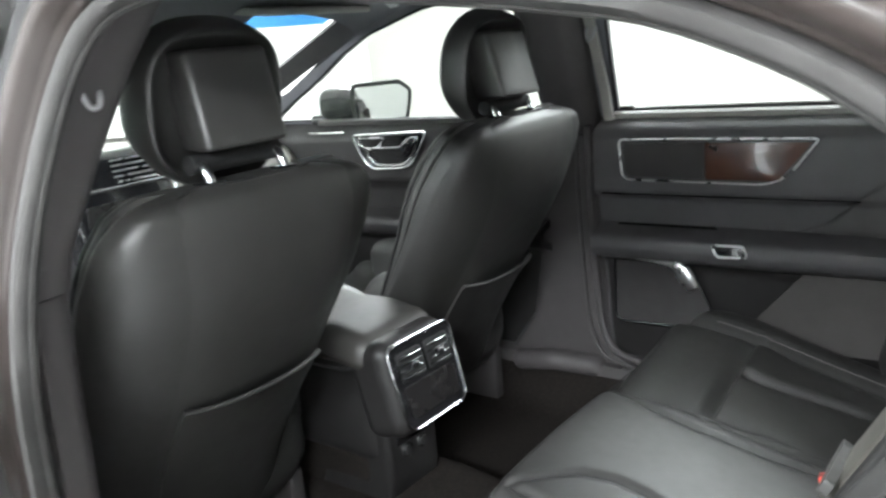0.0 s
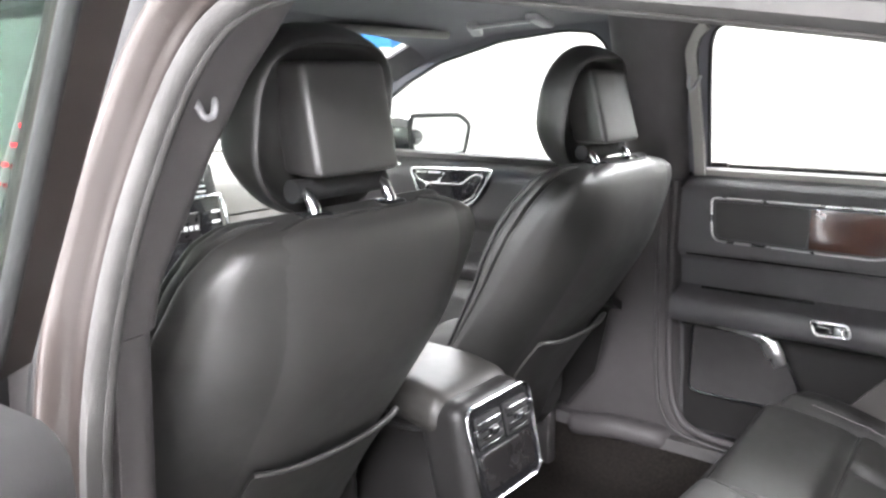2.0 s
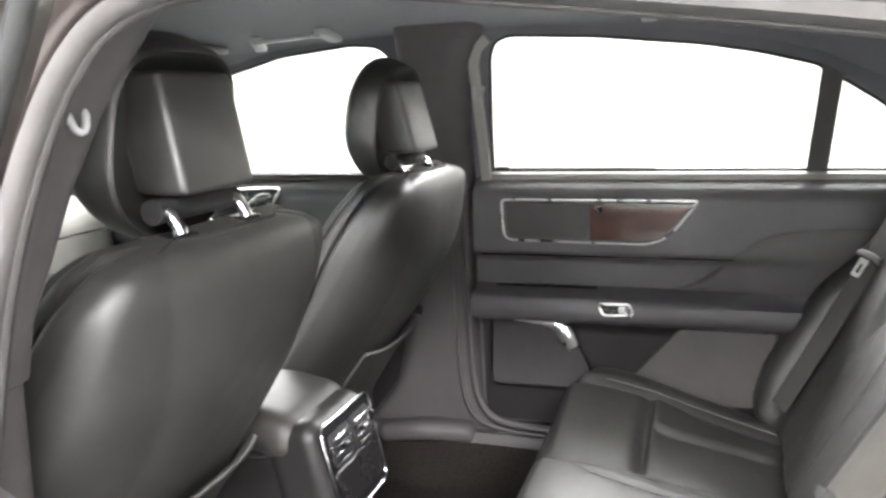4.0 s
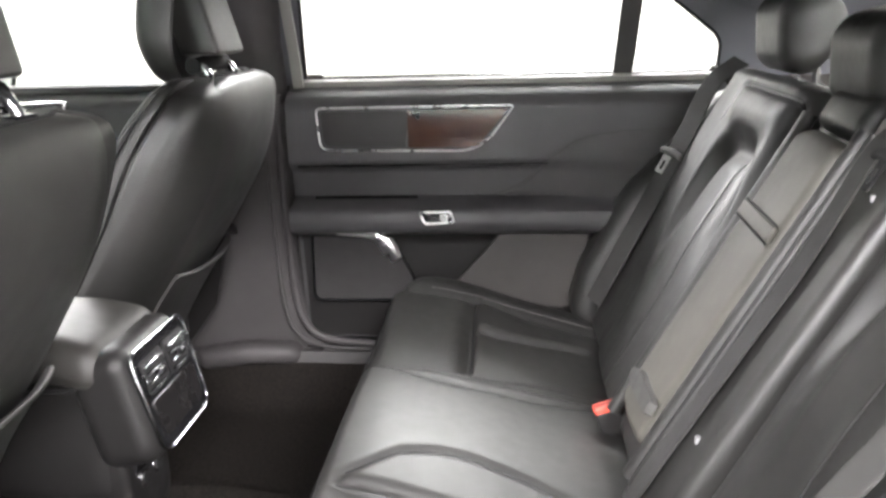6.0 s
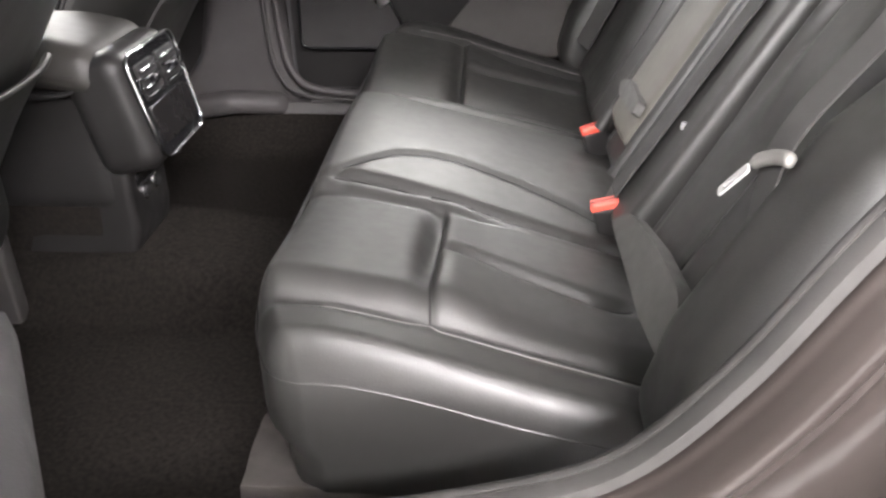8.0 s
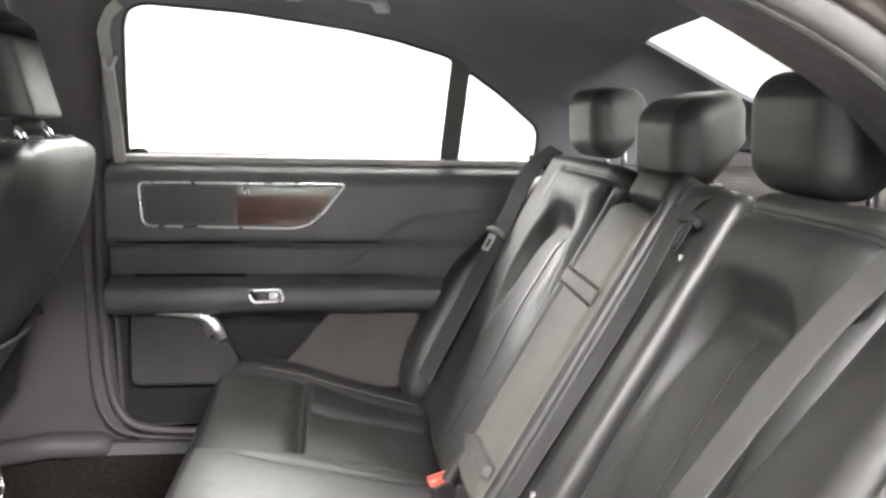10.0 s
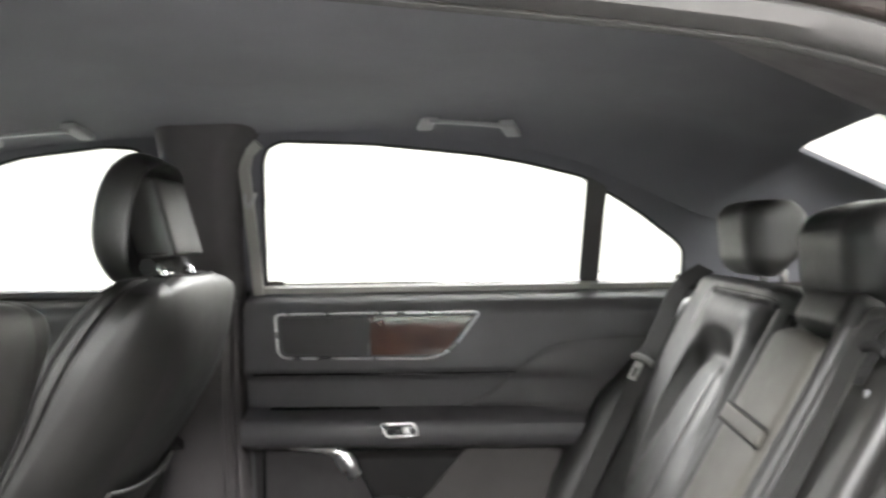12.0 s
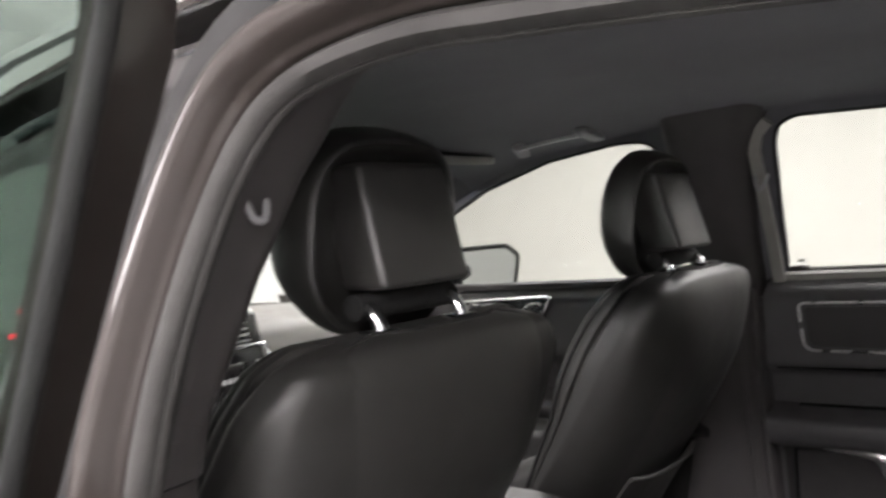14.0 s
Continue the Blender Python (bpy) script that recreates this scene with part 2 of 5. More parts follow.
def rpad(hx, hy, hz, r, n=(12, 12, 12), bend=None):
    """A rounded box, finely divided, each point then moved by bend(p, normal)."""
    bm = bmesh.new()
    h = (hx, hy, hz)
    r = min(r, *h)

    def stops(a, c):
        ks = {round(-a + 2 * a * i / c, 6) for i in range(c + 1)}
        for k in (0.12, 0.3, 0.55, 0.8, 1.0):
            ks |= {round(-a + r * k, 6), round(a - r * k, 6)}
        ks = sorted(ks)
        out = [ks[0]]
        for k in ks[1:]:
            if k - out[-1] > 0.25 * a / c or k == ks[-1]:
                out.append(k)
        return out

    st = [stops(h[i], n[i]) for i in range(3)]
    made = {}

    def vert(p):
        key = tuple(round(c, 5) for c in p)
        if key not in made:
            q = Vector([min(max(p[i], -h[i] + r), h[i] - r) for i in range(3)])
            d = Vector(p) - q
            nn = d.normalized() if d.length > 1e-9 else Vector((0, 0, 1))
            w = q + nn * r
            made[key] = bm.verts.new(bend(w, nn) if bend else w)
        return made[key]

    for ax in range(3):
        u, v = [i for i in range(3) if i != ax]
        for sg in (-1, 1):
            for i in range(len(st[u]) - 1):
                for j in range(len(st[v]) - 1):
                    ring = []
                    for a, b in ((i, j), (i + 1, j), (i + 1, j + 1), (i, j + 1)):
                        p = [0, 0, 0]
                        p[ax], p[u], p[v] = sg * h[ax], st[u][a], st[v][b]
                        ring.append(vert(p))
                    if len(set(ring)) == 4:
                        bm.faces.new(ring)
    return bm


def loft(rings, cap=True, closed=False):
    bm = bmesh.new()
    vs = [[bm.verts.new(p) for p in ring] for ring in rings]
    c = len(vs[0])
    pairs = list(zip(vs, vs[1:])) + ([(vs[-1], vs[0])] if closed else [])
    for a, b in pairs:
        for i in range(c):
            bm.faces.new((a[i], a[(i + 1) % c], b[(i + 1) % c], b[i]))
    if cap and not closed:
        bm.faces.new(vs[0])
        bm.faces.new(vs[-1])
    return bm


def sweep(path, profile, closed=False, up=(0, 0, 1), scale=None):
    """A 2D profile carried along a path: profile x to the side, y along up."""
    path = [Vector(p) for p in path]
    rings, c = [], len(path)
    for i, p in enumerate(path):
        a = path[i - 1] if (closed or i > 0) else p
        b = path[(i + 1) % c] if (closed or i < c - 1) else p
        t = (b - a).normalized()
        side = t.cross(Vector(up))
        side = side.normalized() if side.length > 1e-6 else Vector((1, 0, 0))
        v = side.cross(t).normalized()
        k = scale(i / max(1, c - 1)) if scale else 1.0
        rings.append([p + side * q[0] * k + v * q[1] * k for q in profile])
    return loft(rings, closed=closed)


def circle(r, n=8, ry=None):
    return [(r * math.cos(2 * math.pi * i / n), (ry or r) * math.sin(2 * math.pi * i / n)) for i in range(n)]


def tube(path, r, n=8, closed=False, up=(0.1, 0.2, 1)):
    return sweep(path, circle(r, n), closed, up)


def sheet(nu, nv, f, thick=0.004, flip=False):
    """A surface f(u, v) with thickness away from its normal side."""
    bm = bmesh.new()
    P = [[Vector(f(i / nu, j / nv)) for j in range(nv + 1)] for i in range(nu + 1)]
    top, low = [], []
    for i in range(nu + 1):
        ta, la = [], []
        for j in range(nv + 1):
            du = P[min(i + 1, nu)][j] - P[max(i - 1, 0)][j]
            dv = P[i][min(j + 1, nv)] - P[i][max(j - 1, 0)]
            nn = du.cross(dv)
            nn = nn.normalized() if nn.length > 1e-12 else Vector((0, 0, 1))
            if flip:
                nn = -nn
            ta.append(bm.verts.new(P[i][j]))
            la.append(bm.verts.new(P[i][j] - nn * thick))
        top.append(ta)
        low.append(la)
    for i in range(nu):
        for j in range(nv):
            bm.faces.new((top[i][j], top[i + 1][j], top[i + 1][j + 1], top[i][j + 1]))
            bm.faces.new((low[i][j], low[i][j + 1], low[i + 1][j + 1], low[i + 1][j]))
    for i in range(nu):
        bm.faces.new((top[i][0], low[i][0], low[i + 1][0], top[i + 1][0]))
        bm.faces.new((top[i][nv], top[i + 1][nv], low[i + 1][nv], low[i][nv]))
    for j in range(nv):
        bm.faces.new((top[0][j], top[0][j + 1], low[0][j + 1], low[0][j]))
        bm.faces.new((top[nu][j], low[nu][j], low[nu][j + 1], top[nu][j + 1]))
    return bm


def slab(loop, depth, put, holes=(), edge=0.0):
    """A flat outline with holes, filled, thickened; put(a, b, d) lays it into the world."""
    bm = bmesh.new()
    loops = [list(loop)] + [list(h) for h in holes]
    for lp in loops:
        vs = [bm.verts.new((p[0], p[1], 0)) for p in lp]
        for i in range(len(vs)):
            bm.edges.new((vs[i - 1], vs[i]))
    bmesh.ops.triangle_fill(bm, use_beauty=True, use_dissolve=False, edges=bm.edges[:])
    flat = bm.faces[:]
    res = bmesh.ops.extrude_face_region(bm, geom=flat)
    for v in [g for g in res["geom"] if isinstance(g, bmesh.types.BMVert)]:
        v.co.z = depth
    for v in bm.verts:
        v.co = Vector(put(v.co.x, v.co.y, v.co.z))
    return bm


def box(cx, cy, cz, sx, sy, sz, r=0.004, seg=2):
    bm = bmesh.new()
    bmesh.ops.create_cube(bm, size=1, matrix=Matrix.Translation((cx, cy, cz)) @ Matrix.Diagonal((sx, sy, sz, 1)))
    if r:
        bmesh.ops.bevel(bm, geom=bm.edges[:], offset=min(r, 0.45 * min(sx, sy, sz)), segments=seg, profile=0.5, affect="EDGES")
    return bm


def moved(bm, m):
    bmesh.ops.transform(bm, matrix=m, verts=bm.verts)
    return bm

# ---- the studio ----
def studio():
    x0, x1, y0, y1, top = -7.0, 5.5, -6.2, 6.8, 3.1
    g = part("ground", box((x0 + x1) / 2, (y0 + y1) / 2, GROUND - 0.1, x1 - x0 + 0.4, y1 - y0 + 0.4, 0.2, 0), FLOORPAINT, smooth=False)
    tagged(g, "white coated studio floor under the car", "floor", kind="structure")
    for name, cx, cy, sx, sy in (("wall_north", (x0 + x1) / 2, y1 + 0.1, x1 - x0, 0.2), ("wall_south", (x0 + x1) / 2, y0 - 0.1, x1 - x0, 0.2),
                                 ("wall_east", x1 + 0.1, (y0 + y1) / 2, 0.2, y1 - y0 + 0.4), ("wall_west", x0 - 0.1, (y0 + y1) / 2, 0.2, y1 - y0 + 0.4)):
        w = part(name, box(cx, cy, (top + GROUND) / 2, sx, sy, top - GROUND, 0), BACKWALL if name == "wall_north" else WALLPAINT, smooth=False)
        tagged(w, "plain white studio wall", "wall", kind="structure")
    c = part("ceiling", box((x0 + x1) / 2, (y0 + y1) / 2, top + 0.1, x1 - x0 + 0.4, y1 - y0 + 0.4, 0.2, 0), WALLPAINT, smooth=False)
    tagged(c, "plain white studio ceiling", "ceiling", kind="structure")
    for lx, ly, wide, watts in LAMP_ROWS:
        t = thing("ceiling_light", "white framed rectangular studio light panel", "ceiling light", "ceiling lights", at=pose(lx, ly, 3.0))
        part("housing", box(0, 0, 0.06, 2.26, wide + 0.06, 0.08, 0.01), WALLPAINT, t)
        part("diffuser", box(0, 0, 0.005, 2.2, wide, 0.02, 0.004), LAMPGLOW, t, "lit white diffuser")


studio()

# ---- the car: shared lines ----
# x runs to the rear, y to the car's right, z up; y = 0 is the car's middle.
def lean(z):
    return 0.764 - 0.39 * max(0.0, z - 0.985) + 0.05 * max(0.0, 0.985 - z)


FRONT_WINDOW = [(-2.04, 0.985), (-1.90, 1.052), (-1.74, 1.120), (-1.60, 1.190), (-1.477, 1.239), (-1.253, 1.292), (-1.06, 1.310), (-0.99, 1.304), (-0.960, 1.275), (-0.950, 0.985)]
REAR_WINDOW = [(-0.740, 0.981), (-0.726, 1.15), (-0.714, 1.268), (-0.702, 1.298), (-0.668, 1.313), (-0.464, 1.302), (-0.233, 1.275), (-0.122, 1.254), (0.006, 1.220), (-0.005, 0.981)]
QUARTER_WINDOW = [(0.026, 0.981), (0.038, 1.196), (0.12, 1.144), (0.212, 1.074), (0.224, 1.052), (0.226, 0.981)]
EDGE = [(-2.2, 0.99), (-1.9, 1.075), (-1.75, 1.142), (-1.6, 1.218), (-1.45, 1.272), (-1.25, 1.318), (-1.03, 1.334), (-0.6, 1.338), (-0.46, 1.330), (-0.23, 1.305), (-0.1, 1.282), (0.0, 1.255),
        (0.1, 1.208), (0.25, 1.14), (0.45, 1.10)]
# the rear door's opening in the body, closed curve in (x, z)
OPENING = [(-0.800, 0.42), (-0.815, 0.75), (-0.803, 0.95), (-0.797, 1.10), (-0.770, 1.215), (-0.714, 1.272), (-0.60, 1.288), (-0.48, 1.277), (-0.32, 1.256), (-0.126, 1.228), (-0.02, 1.204),
           (0.094, 1.151), (0.170, 1.08), (0.185, 0.98), (0.135, 0.87), (0.022, 0.711), (-0.060, 0.576), (-0.142, 0.481), (-0.25, 0.435), (-0.45, 0.39), (-0.70, 0.365)]


def opening_y(z):
    rows = [(0.30, 0.776), (0.60, 0.774), (0.80, 0.768), (0.90, 0.759), (0.985, 0.742), (1.10, 0.699), (1.20, 0.659), (1.35, 0.600)]
    return (table(rows, z - 0.04) + table(rows, z - 0.02) + table(rows, z) + table(rows, z + 0.02) + table(rows, z + 0.04)) / 5


def headliner_point(x, v):
    zc = table([(-1.5, 1.335), (-1.3, 1.362), (-0.9, 1.386), (-0.2, 1.388), (0.15, 1.345), (0.39, 1.287)], x)
    ez = table(EDGE, x)
    ey = lean(ez) - 0.012
    s, sg = abs(v), (1 if v >= 0 else -1)
    if s < 0.55:
        k = s / 0.55
        return (x, sg * 0.43 * k, zc - 0.016 * k * k)
    k = (s - 0.55) / 0.45
    a, c, b = Vector((0.43, zc - 0.016)), Vector((0.60, zc - 0.030)), Vector((ey, ez))
    q = (1 - k) ** 2 * a + 2 * k * (1 - k) * c + k * k * b
    return (x, sg * q.x, q.y)


car = thing("car_body", "dark brown-grey sedan body with its rear side door open", "car")

# headliner, floor, tunnel
part("headliner", sheet(60, 44, lambda u, v: headliner_point(lerp(-1.5, 0.39, u), lerp(-1, 1, v)), 0.012), HEADCLOTH, car, "charcoal cloth headliner")
part("roof_skin", sheet(40, 24, lambda u, v: (lambda p: (p[0], p[1] * 1.02, p[2] + 0.045))(headliner_point(lerp(-1.5, 0.39, u), lerp(-1, 1, v))), 0.006), PAINT, car)


def floor_point(u, v):
    x, y = lerp(-2.1, 0.3, u), lerp(-0.74, 0.74, v)
    z = 0.20 + 0.10 * (1 - step(0.10, 0.20, abs(y))) * (1 - 0.4 * step(-0.9, -0.5, x))
    z += 0.07 * step(0.56, 0.70, abs(y)) + 0.03 * step(0.66, 0.735, abs(y))
    z += 0.06 * step(-0.50, -0.42, x) * (1 - step(0.55, 0.62, abs(y)))
    return (x, y, z + 0.004 * noise.noise((x * 6, y * 6, 0)))


part("carpet", sheet(80, 80, floor_point, 0.02), CARPET, car, "black loop carpet over the floor and tunnel")


def side_upper(sg, holes, name):
    """Pillars and window surround on one side, leaning in."""
    loop = [(-2.22, 0.975), (0.62, 0.975), (0.62, 1.06)] + [(x, z + 0.012) for x, z in reversed(EDGE) if -2.21 < x < 0.6]
    return part(name, slab(loop, 0.022, lambda a, b, d: (a, sg * (lean(b) - 0.006 + d), b), holes), HEADCLOTH, car, "charcoal pillar and window surround")


side_upper(1, [FRONT_WINDOW, REAR_WINDOW, QUARTER_WINDOW], "window_surround")


def left_upper():
    top = curve_through([(x, z, 0) for x, z in OPENING[2:14]], 5)
    notch = [(p.x, p.y) for p in top]
    loop = [(-2.22, 0.975), (notch[0][0], 0.975)] + notch[1:-1] + [(0.185, 0.975), (0.62, 0.975), (0.62, 1.06)] + [(x, z + 0.012) for x, z in reversed(EDGE) if -2.21 < x < 0.6]
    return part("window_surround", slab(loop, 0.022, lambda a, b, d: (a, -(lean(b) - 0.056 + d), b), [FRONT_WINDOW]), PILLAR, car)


left_upper()


def window_pane(loop, sg, name, mat, out=0.016):
    bm = slab(loop, 0.004, lambda a, b, d: (a, sg * (lean(b) + out + d), b))
    ob = part(name, bm, mat, car, smooth=False)
    ob.visible_shadow = False
    return ob


window_pane(FRONT_WINDOW, 1, "window_pane", GLASS)
window_pane(REAR_WINDOW, 1, "window_pane", GLASS)
window_pane(QUARTER_WINDOW, 1, "window_pane", GLASS)
window_pane(FRONT_WINDOW, -1, "window_pane", GREEN_GLASS)


def seal_loop(loop, sg, r, mat, name, inset=0.0, out=-0.004, label=""):
    pts = rounded(loop, 0.02, 4)
    path = [(p.x, sg * (lean(p.y) + out), p.y) for p in pts]
    return part(name, tube(path, r, 8, True, up=(0, 1, 0.2)), mat, car, label)


for lp in (FRONT_WINDOW, REAR_WINDOW, QUARTER_WINDOW):
    seal_loop(lp, 1, 0.004, RUBBER, "window_seal", label="black rubber window seal")
# the paler run of the rear door's frame along the B pillar
part("frame_seal", sweep([(-0.752, lean(z) - 0.022, z) for z in (0.945, 1.05, 1.12, 1.2, 1.25)] + [(-0.742, lean(1.285) - 0.016, 1.285), (-0.715, lean(1.306) - 0.016, 1.308)],
                         [(-0.012, -0.006), (0.012, -0.006), (0.012, 0.006), (-0.012, 0.006)], up=(0, 1, 0.3)), PALE_SEAL, car, "grey flocked door frame seal")
# etched marks low in the side glass
for mx, mz in ((-0.712, 1.012), (0.046, 1.010)):
    for k in range(2):
        part("glass_mark", box(mx + 0.004 * k, lean(mz) + 0.0135, mz - 0.012 * k, 0.016 - 0.004 * k, 0.002, 0.005, 0), HANDLE, car, "small printed mark on the glass")
# divider post between the rear door glass and the quarter glass
part("divider_post", slab([(-0.012, 0.98), (0.032, 0.98), (0.044, 1.20), (0.001, 1.225)], 0.012, lambda a, b, d: (a, lean(b) - 0.012 + d, b)), TRIM_HARD, car)

# windshield, rear window, shelf
ws = part("windshield", sheet(16, 12, lambda u, v: (lerp(-1.50, -2.45, v) + 0.10 * (2 * u - 1) ** 2 * (0.4 + 0.6 * v), lerp(-0.62, 0.62, u) * lerp(0.93, 1.12, v), lerp(1.335, 0.95, v)), 0.005), GLASS, car)
ws.visible_shadow = False
sb = part("shade_band", sheet(16, 3, lambda u, v: (lerp(-1.51, -1.61, v) + 0.10 * (2 * u - 1) ** 2 * 0.45, lerp(-0.20, 0.62, u) * 0.94, lerp(1.325, 1.285, v)), 0.002), SHADE_GLASS, car, "blue tinted band of the windshield")
sb.visible_shadow = False
part("overhead_console", rpad(0.150, 0.20, 0.016, 0.014, (8, 10, 3), lambda p, n: Vector((-1.500 + p.x, 0.06 + p.y, 1.312 + 0.36 * p.x + p.z))), HEADCLOTH, car, "dark overhead console behind the windshield")
bl = part("rear_window", sheet(12, 10, lambda u, v: (lerp(0.39, 1.15, v), lerp(-0.56, 0.56, u) * lerp(1, 1.15, v), lerp(1.305, 1.0, v) + 0.03 * math.sin(math.pi * v)), 0.005), GLASS, car)
bl.visible_shadow = False
for sg in (1, -1):
    part("rear_pillar_trim", sheet(14, 8, lambda u, v: (lerp(0.37, 1.15, u), sg * lerp(lerp(0.50, 0.66, u), lerp(0.715, 0.80, u), v ** 0.9), lerp(table([(0, 1.275), (0.38, 1.15), (1, 0.98)], u), lerp(1.10, 0.975, u), v) + 0.02 * math.sin(math.pi * v) * (1 - u)), 0.012), HEADCLOTH, car)
    part("front_pillar_trim", sheet(10, 6, lambda u, v: (lerp(-1.42, -2.3, u) - 0.03 * v, sg * lerp(lerp(0.645, 0.76, u), lerp(0.585, 0.70, u), v), lerp(1.29, 0.96, u) + 0.03 * v), 0.012), TRIM, car)
part("parcel_shelf", box(0.70, 0, 0.968, 0.86, 1.40, 0.03, 0.008), SILLCARPET, car, "dark rear shelf")
for sg in (1, -1):
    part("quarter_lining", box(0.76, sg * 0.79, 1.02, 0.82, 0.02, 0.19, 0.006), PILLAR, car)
# padded trim inside the open door's rear corner
QUARTER_RIM = curve_through([(-0.126, 1.228, 0), (-0.02, 1.204, 0), (0.094, 1.151, 0), (0.170, 1.08, 0), (0.185, 0.98, 0)], 6)
QUARTER_IN = curve_through([(-0.12, 1.264, 0), (0.020, 1.198, 0), (0.110, 1.155, 0), (0.190, 1.108, 0), (0.285, 1.02, 0)], 6)


def quarter_point(u, v):
    i = round(u * (len(QUARTER_RIM) - 1))
    a, b = QUARTER_RIM[i], QUARTER_IN[i]
    return (lerp(a.x, b.x, v), -(lerp(opening_y(a.y) - 0.012, 0.545, v) + 0.012 * math.sin(math.pi * v)), lerp(a.y, b.y, v))


# Pillar colour instead of headliner cloth: shade put into the material.
part("quarter_trim", sheet(len(QUARTER_RIM) - 1, 8, quarter_point, 0.010), PILLAR, car, "padded quarter trim, darkened in place of shade")
part("header_rail", box(-1.50, 0, 1.326, 0.07, 1.16, 0.03, 0.012), HEADCLOTH, car)
part("bulkhead", box(-2.20, 0, 0.50, 0.06, 1.5, 0.75, 0.01), TRIM_HARD, car)

# lower body sides
def sill(sg):
    prof = [(0.684, 0.22), (0.690, 0.285), (0.705, 0.305), (0.76, 0.308), (0.79, 0.300), (0.84, 0.295), (0.86, 0.25), (0.84, 0.12), (0.70, 0.10), (0.684, 0.20)]
    return part("door_sill", loft([[(x, sg * a, b) for a, b in prof] for x in np.linspace(-2.0, 0.0, 12)]), TRIM_HARD, car)


for sg in (1, -1):
    sill(sg)
    # Grey in place of the black carpet: light on this edge is in the colour.
    part("sill_carpet", sheet(24, 10, lambda u, v, sg=sg: (lerp(-0.545 + 0.02 * v, 0.0, u), sg * lerp(0.50, 0.668, v), lerp(0.272, 0.314, v ** 0.7) + 0.003 * noise.noise((u * 9, v * 4, 2))), 0.02, flip=sg > 0), SILLCARPET, car, "carpet turned up against the sill, greyed as if lit")
    part("scuff_plate", box(-0.42, sg * 0.728, 0.311, 0.62, 0.06, 0.008, 0.003), TRIM_HARD, car, "dark plastic scuff plate on the sill")
    # B pillar inner trim, upper and lower pieces, as deep hollow covers
    def pillar_ring(z, deep, x0, x1, sg=sg):
        yo = lean(z) - 0.004
        if sg > 0:
            deep = min(deep, 0.062)
            x0 = max(x0, -0.942) if z > 0.96 else x0
            x1 = min(x1, table([(1.0, -0.79), (1.15, -0.778), (1.25, -0.765), (1.29, -0.75), (1.35, -0.70)], z)) if z > 0.96 else x1
            yi = yo - deep
            sec = rounded([(x0, yo), (x0 + 0.02, yi), (x1 - 0.030, yi), (x1, yo - 0.45 * deep), (x1 + 0.004, yo)], [0.002, 0.03, 0.03, 0.03, 0.002], 4)
        else:
            yi = yo - deep - table([(0.3, 0.0), (0.94, 0.004), (1.05, 0.018), (1.2, 0.030), (1.35, 0.03)], z)
            x1 -= table([(0.3, 0.014), (1.1, 0.024), (1.25, 0.026)], z)
            sec = rounded([(x0, yo), (x0 + 0.02, yi), (x1 - 0.016, yi), (x1, yi + 0.018), (x1 + 0.006, yo - 0.03)], [0.002, 0.03, 0.012, 0.012, 0.002], 4)
        return [(p.x, sg * p.y, z) for p in sec]

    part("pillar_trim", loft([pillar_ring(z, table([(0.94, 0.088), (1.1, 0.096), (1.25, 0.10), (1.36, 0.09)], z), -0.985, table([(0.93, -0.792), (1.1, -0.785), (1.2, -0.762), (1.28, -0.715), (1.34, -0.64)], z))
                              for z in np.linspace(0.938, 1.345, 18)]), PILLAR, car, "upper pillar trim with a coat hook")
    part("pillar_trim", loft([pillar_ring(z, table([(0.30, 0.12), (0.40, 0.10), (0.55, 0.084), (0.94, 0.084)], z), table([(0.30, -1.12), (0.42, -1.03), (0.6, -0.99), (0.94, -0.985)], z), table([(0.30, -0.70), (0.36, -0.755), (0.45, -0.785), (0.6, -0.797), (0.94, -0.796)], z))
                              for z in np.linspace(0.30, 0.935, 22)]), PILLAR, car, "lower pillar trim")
    # coat hook on the pillar
    hx, hz = (-0.742, 1.182) if sg > 0 else (-0.800, 1.172)
    hy = 0.640 if sg > 0 else 0.618
    if sg > 0:
        loop = [(hx - 0.012, hy, hz + 0.018), (hx - 0.008, hy - 0.014, hz), (hx, hy - 0.018, hz - 0.012), (hx + 0.010, hy - 0.014, hz), (hx + 0.014, hy, hz + 0.018)]
    else:
        loop = [(hx - 0.006, -hy - 0.013, hz + 0.014), (hx + 0.010, -hy - 0.012, hz + 0.006), (hx + 0.014, -hy - 0.006, hz - 0.010), (hx + 0.014, -hy + 0.006, hz - 0.010), (hx + 0.010, -hy + 0.012, hz + 0.006), (hx - 0.006, -hy + 0.013, hz + 0.014)]
    part("coat_hook", tube(curve_through(loop, 5), 0.004, 8), HANDLE, car, "small grey coat hook")
    part("outer_side", sheet(30, 10, lambda u, v, sg=sg: (lerp(-2.6, -0.90, u), sg * (lerp(0.80, 0.935, math.sin(math.pi * min(1, v * 1.1 + 0.05)) ** 0.5)), lerp(0.97, 0.15, v)), 0.008), PAINT, car)
part("quarter_panel", sheet(20, 12, lambda u, v: (lerp(0.22, 1.35, u), 0.80 + 0.10 * math.sin(math.pi * v) ** 0.6, lerp(1.0, 0.15, v)), 0.008), PAINT, car)
part("quarter_panel", sheet(20, 12, lambda u, v: (lerp(table([(0, 0.27), (0.3, 0.20), (0.55, 0.05), (0.8, -0.02), (1, -0.02)], v), 1.35, u), -(0.80 + 0.12 * math.sin(math.pi * v) ** 0.6), lerp(1.06, 0.15, v)), 0.008), PAINT, car)
part("tail_panel", box(1.30, 0, 0.55, 0.05, 1.6, 0.86, 0.01), PAINT, car)
